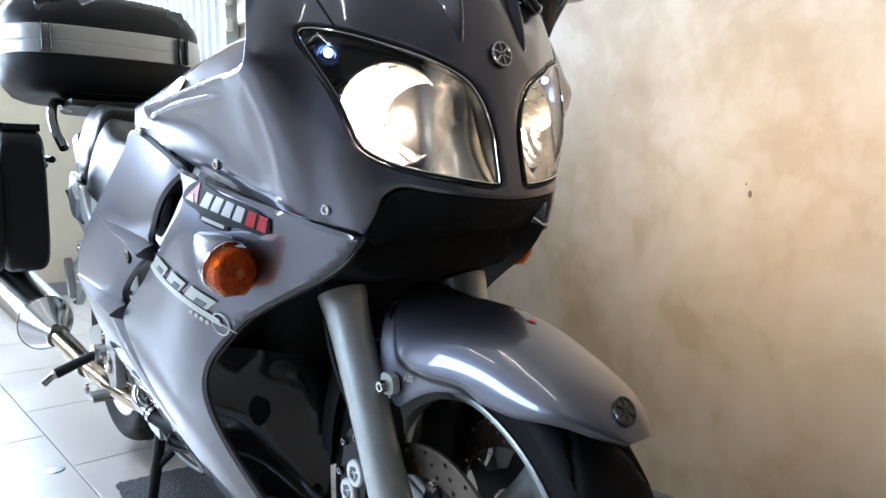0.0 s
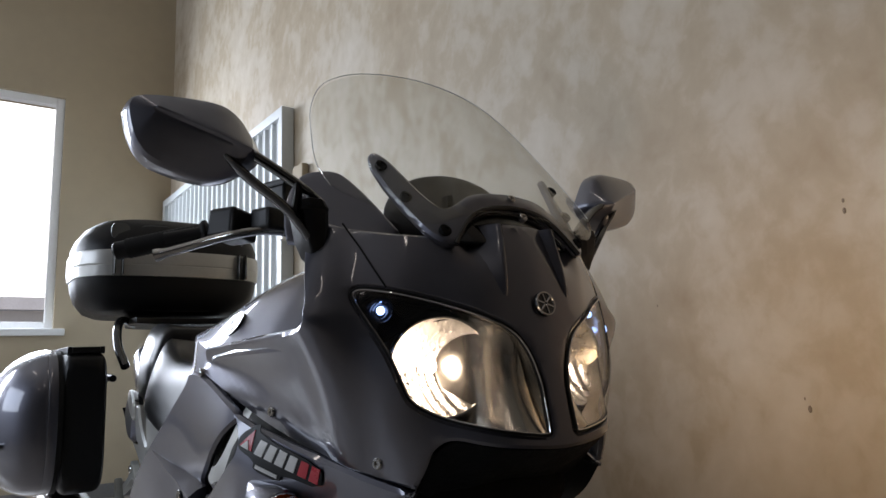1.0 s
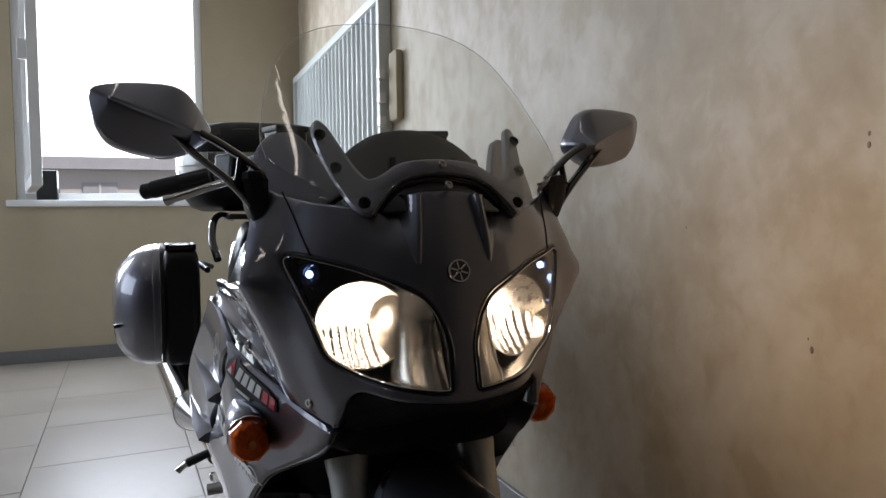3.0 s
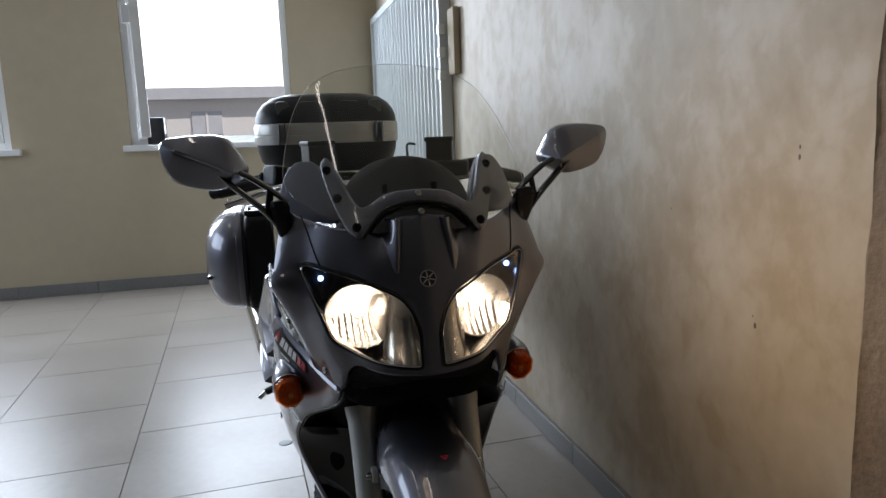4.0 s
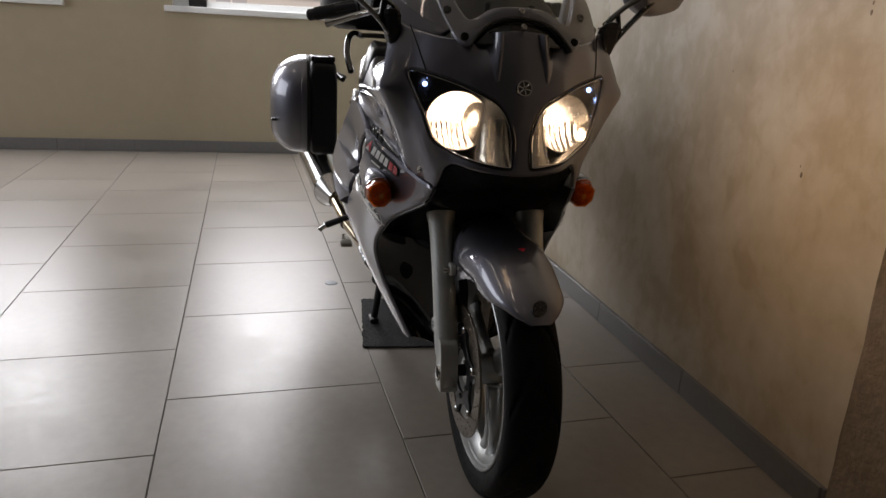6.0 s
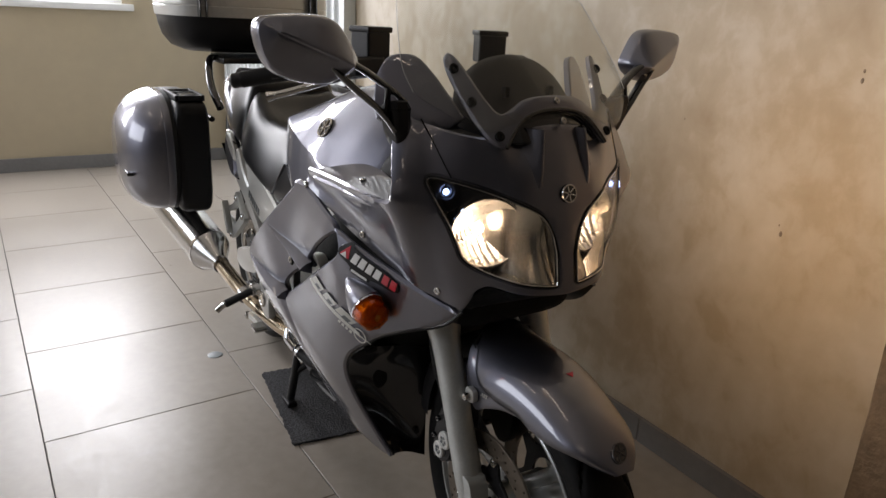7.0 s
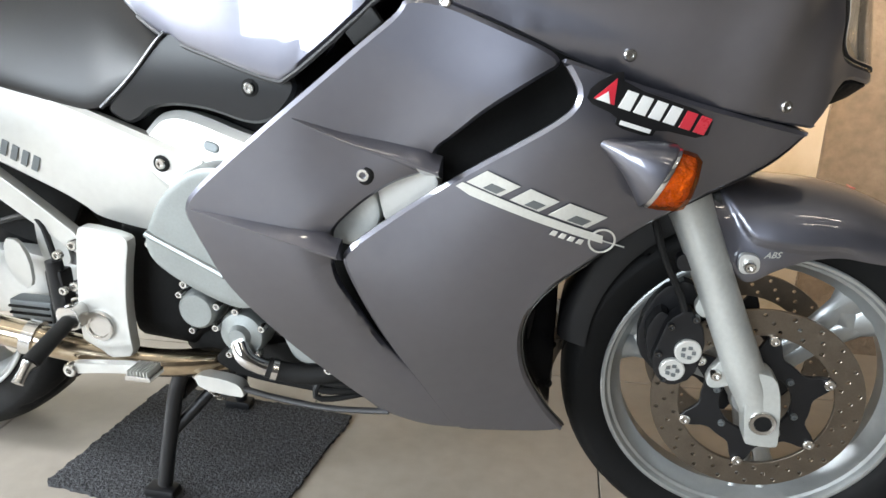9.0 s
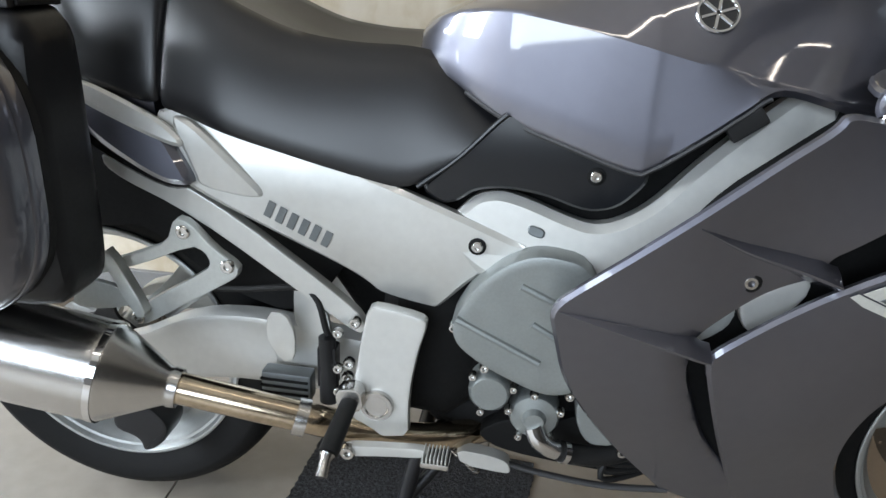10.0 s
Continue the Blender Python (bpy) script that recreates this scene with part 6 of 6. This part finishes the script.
for y in (-.2, .2):
    for d in (-.012, .012):
        part("band_clip", box(-1.69, y + d - .002, 1.192, -1.655, y + d + .002, 1.276, .001, 1), GLOSSBLACK, tb)


# ---- printing and stickers ----
def on_side(outline, off, material, name, f, parent, label="", rounds=1, step=.009):
    bm = panel(outline, lambda x, z: side_at(x, z, off), .0006, step, .0003, rounds=rounds)
    return part(name, bm if f < 0 else flipped_y(bm), material, parent, label)


def along(o, u, v):
    """Sticker coordinates (metres along, metres up) at o, turned by the slope (u, v)."""
    n = math.hypot(u, v)
    c, s = u / n, v / n
    return lambda a, b: (o[0] + a * c - b * s, o[1] + a * s + b * c)


for f in (-1, 1):
    w = along((-.293, .772), .139, -.048)
    st = on_side([w(*p) for p in ((.0, .022), (.026, .05), (.034, .034), (.148, .034), (.152, .004), (.09, .0), (.088, -.012), (.042, -.012), (.040, .0), (.0, .004))], .0076, BLACK, "sticker", f, bike, "black sticker with white and red blocks", 1)
    on_side([w(*p) for p in ((.007, .010), (.024, .038), (.032, .010))], .0088, RED, "red_mark", f, st, rounds=0)
    on_side([w(*p) for p in ((.010, .010), (.020, .022), (.027, .010))], .0098, WHITE, "white_mark", f, st, rounds=0)
    for k in range(4):
        a = .037 + .0185 * k
        on_side([w(*p) for p in ((a, .009), (a + .003, .030), (a + .0165, .030), (a + .0145, .009))], .0088, WHITE, "letter_block", f, st, rounds=0)
    for k in range(2):
        a = .113 + .0185 * k
        on_side([w(*p) for p in ((a, .009), (a + .002, .030), (a + .0155, .030), (a + .0145, .009))], .0088, RED, "letter_block", f, st, rounds=0)
    on_side([w(*p) for p in ((.046, -.008), (.046, -.003), (.084, -.003), (.084, -.008))], .0088, WHITE, "line", f, st, rounds=0)
    # the long silver model strip
    d = along((-.437, .670), .187, -.072)
    sp = on_side([d(*p) for p in ((.0, .0), (.006, .008), (.19, .006), (.194, -.004), (.02, -.004))], .0076, DECAL, "model_strip", f, bike, "silver model strip with slanted shapes", 0)
    for a, b in ((.010, .050), (.066, .044), (.116, .056)):
        on_side([d(*p) for p in ((a, .010), (a + .018, .033), (a + b + .012, .031), (a + b - .006, .0095))], .0076, DECAL, "slanted_shape", f, sp, rounds=0)
        on_side([d(*p) for p in ((a + b * .42, .0115), (a + b * .42 + .008, .021), (a + b * .78 + .008, .0205), (a + b * .78, .0112))], .0088, CAST, "slanted_inset", f, sp, rounds=0)
    ring = [d(.192 + .017 * math.cos(q), -.001 + .017 * math.sin(q)) for q in [2 * math.pi * k / 28 for k in range(28)]]
    hole = [d(.192 + .0145 * math.cos(q), -.001 + .0145 * math.sin(q)) for q in [2 * math.pi * k / 28 for k in range(28)]]
    bm = panel(ring, lambda x, z: side_at(x, z, .0076), .0006, .02, .0002, [hole], rounds=0)
    part("ring", bm if f < 0 else flipped_y(bm), DECAL, sp)
    on_side([d(*p) for p in ((.165, -.001), (.165, .0005), (.222, .0005), (.222, -.001))], .008, DECAL, "line", f, sp, rounds=0)
    for k in range(4):
        a = .128 + .0115 * k
        on_side([d(*p) for p in ((a, -.014), (a + .002, -.007), (a + .0085, -.007), (a + .0075, -.014))], .0076, DECAL, "digit_block", f, sp, rounds=0)
    # short word on the mudguard's side
    cu = bpy.data.curves.new("abs_word", "FONT")
    cu.body, cu.size, cu.extrude, cu.shear = "ABS", .0125, .0004, .45
    tmp = bpy.data.objects.new("abs_word", cu)
    scene.collection.objects.link(tmp)
    bpy.context.view_layer.update()
    me = bpy.data.meshes.new_from_object(tmp.evaluated_get(bpy.context.evaluated_depsgraph_get()))
    bpy.data.objects.remove(tmp)
    me.materials.clear()
    me.materials.append(DECAL)
    word = new("abs_lettering", me)
    word.parent = mud
    s = .93
    p = guard(91, f * s)
    word.matrix_world = (Matrix.Translation(p + Vector((-.024, f * .003, -.004))) @ Matrix.Rotation(radians(-6 if f < 0 else 186), 4, "Y") @ Matrix.Rotation(radians(90), 4, "X")) if f < 0 else (Matrix.Translation(p + Vector((.024, f * .003, -.004))) @ Matrix.Rotation(radians(180), 4, "Z") @ Matrix.Rotation(radians(90), 4, "X"))
p = guard(72.6, 0.05)
tri = part("mark", moved(solid(([(-.008, -.005, 0), (.008, -.005, 0), (.0, .006, 0), (-.008, -.005, .001), (.008, -.005, .001), (0, .006, .001)], [(0, 1, 2), (3, 4, 5), (0, 1, 4, 3), (1, 2, 5, 4), (2, 0, 3, 5)])), Matrix.Translation(p + Vector((0, 0, .001))) @ Matrix.Rotation(radians(18), 4, "Y") @ Matrix.Rotation(radians(-90), 4, "Z")), RED, mud, "small red triangular sticker", smooth=False)

# ---- things on the window sills ----
sill_z, sx = 1.204, BACK_X + .0
cam_thing = new("compact_camera")
tagged(cam_thing, "black compact camera with a neck strap on the window sill", "camera")
cy, cz = -2.73, sill_z
part("body", box(sx - .05, cy - .07, cz, sx + .03, cy + .08, cz + .085, .012, 3), BLACK, cam_thing)
part("lens", solid(tube([(sx + .03, cy + .02, cz + .042), (sx + .055, cy + .02, cz + .042)], [.03, .026], 24)), GLOSSBLACK, cam_thing)
part("viewfinder", box(sx - .03, cy - .03, cz + .08, sx + .01, cy + .04, cz + .105, .008, 2), BLACK, cam_thing)
part("strap", solid(tube(spline([(sx + .03, cy - .07, cz + .06), (sx + .055, cy - .085, cz + .0), (sx + .062, cy - .11, cz - .2), (sx + .062, cy - .13, cz - .38), (sx + .062, cy - .06, cz - .41), (sx + .062, cy - .01, cz - .36), (sx + .062, cy - .02, cz - .15), (sx + .055, cy - .04, cz + .0), (sx + .03, cy - .05, cz + .06)], 6), .012, 8, .3)), RUBBER, cam_thing)
part("lens_cap_cord", solid(tube(spline([(sx + .02, cy - .07, cz + .02), (sx + .03, cy - .13, cz + .012), (sx + .02, cy - .22, cz + .012)], 5), .006, 6)), BLACK, cam_thing)
bx = new("storage_box")
tagged(bx, "dark rectangular speaker box on the window sill", "box")
part("body", box(sx - .12, -1.2, sill_z, sx + .02, -1.06, sill_z + .22, .01), BLACK, bx)
part("front_grille", box(sx + .0205, -1.19, sill_z + .012, sx + .024, -1.07, sill_z + .205, .003), RUBBER, bx)
tagged(part("floor_plug", solid(lathe([(0, .003), (.022, .003), (.026, .0015), (.028, .0)], Matrix.Translation((-1.464, -.278, 0)) @ Matrix.Rotation(radians(90), 4, "X"), 20)), CAST), "small round metal plug set in a floor tile", "plug")

# ---- ceiling lights, mirrored in the paint ----
for x, y, _ in TUBE_LIGHTS:
    cl = tagged(new("ceiling_light"), "long white ceiling light with one bare tube", "ceiling light", "ceiling lights")
    cl.location = (x, y, TOP)
    part("tray", box(-.78, -.09, -.06, .78, .09, 0, .006), UPVC, cl)
    part("tube", solid(tube([(-.74, 0, -.085), (.74, 0, -.085)], .013, 12)), TUBE, cl)
    for d in (-.76, .76):
        part("end_cap", box(d - .02, -.07, -.11, d + .02, .07, -.05, .004), UPVC, cl)

# alloy seen through the lower vent
for f in (-1, 1):
    fr = part("inner_rail", plate([(-.555, .69), (-.50, .70), (-.455, .66), (-.515, .585), (-.54, .60)], f * .222, f * .25, .006), SILVER, bike)
    part("inner_cover", plate([(-.615, .64), (-.555, .665), (-.54, .60), (-.585, .56), (-.625, .58)], f * .222, f * .246, .008), FORK, fr)
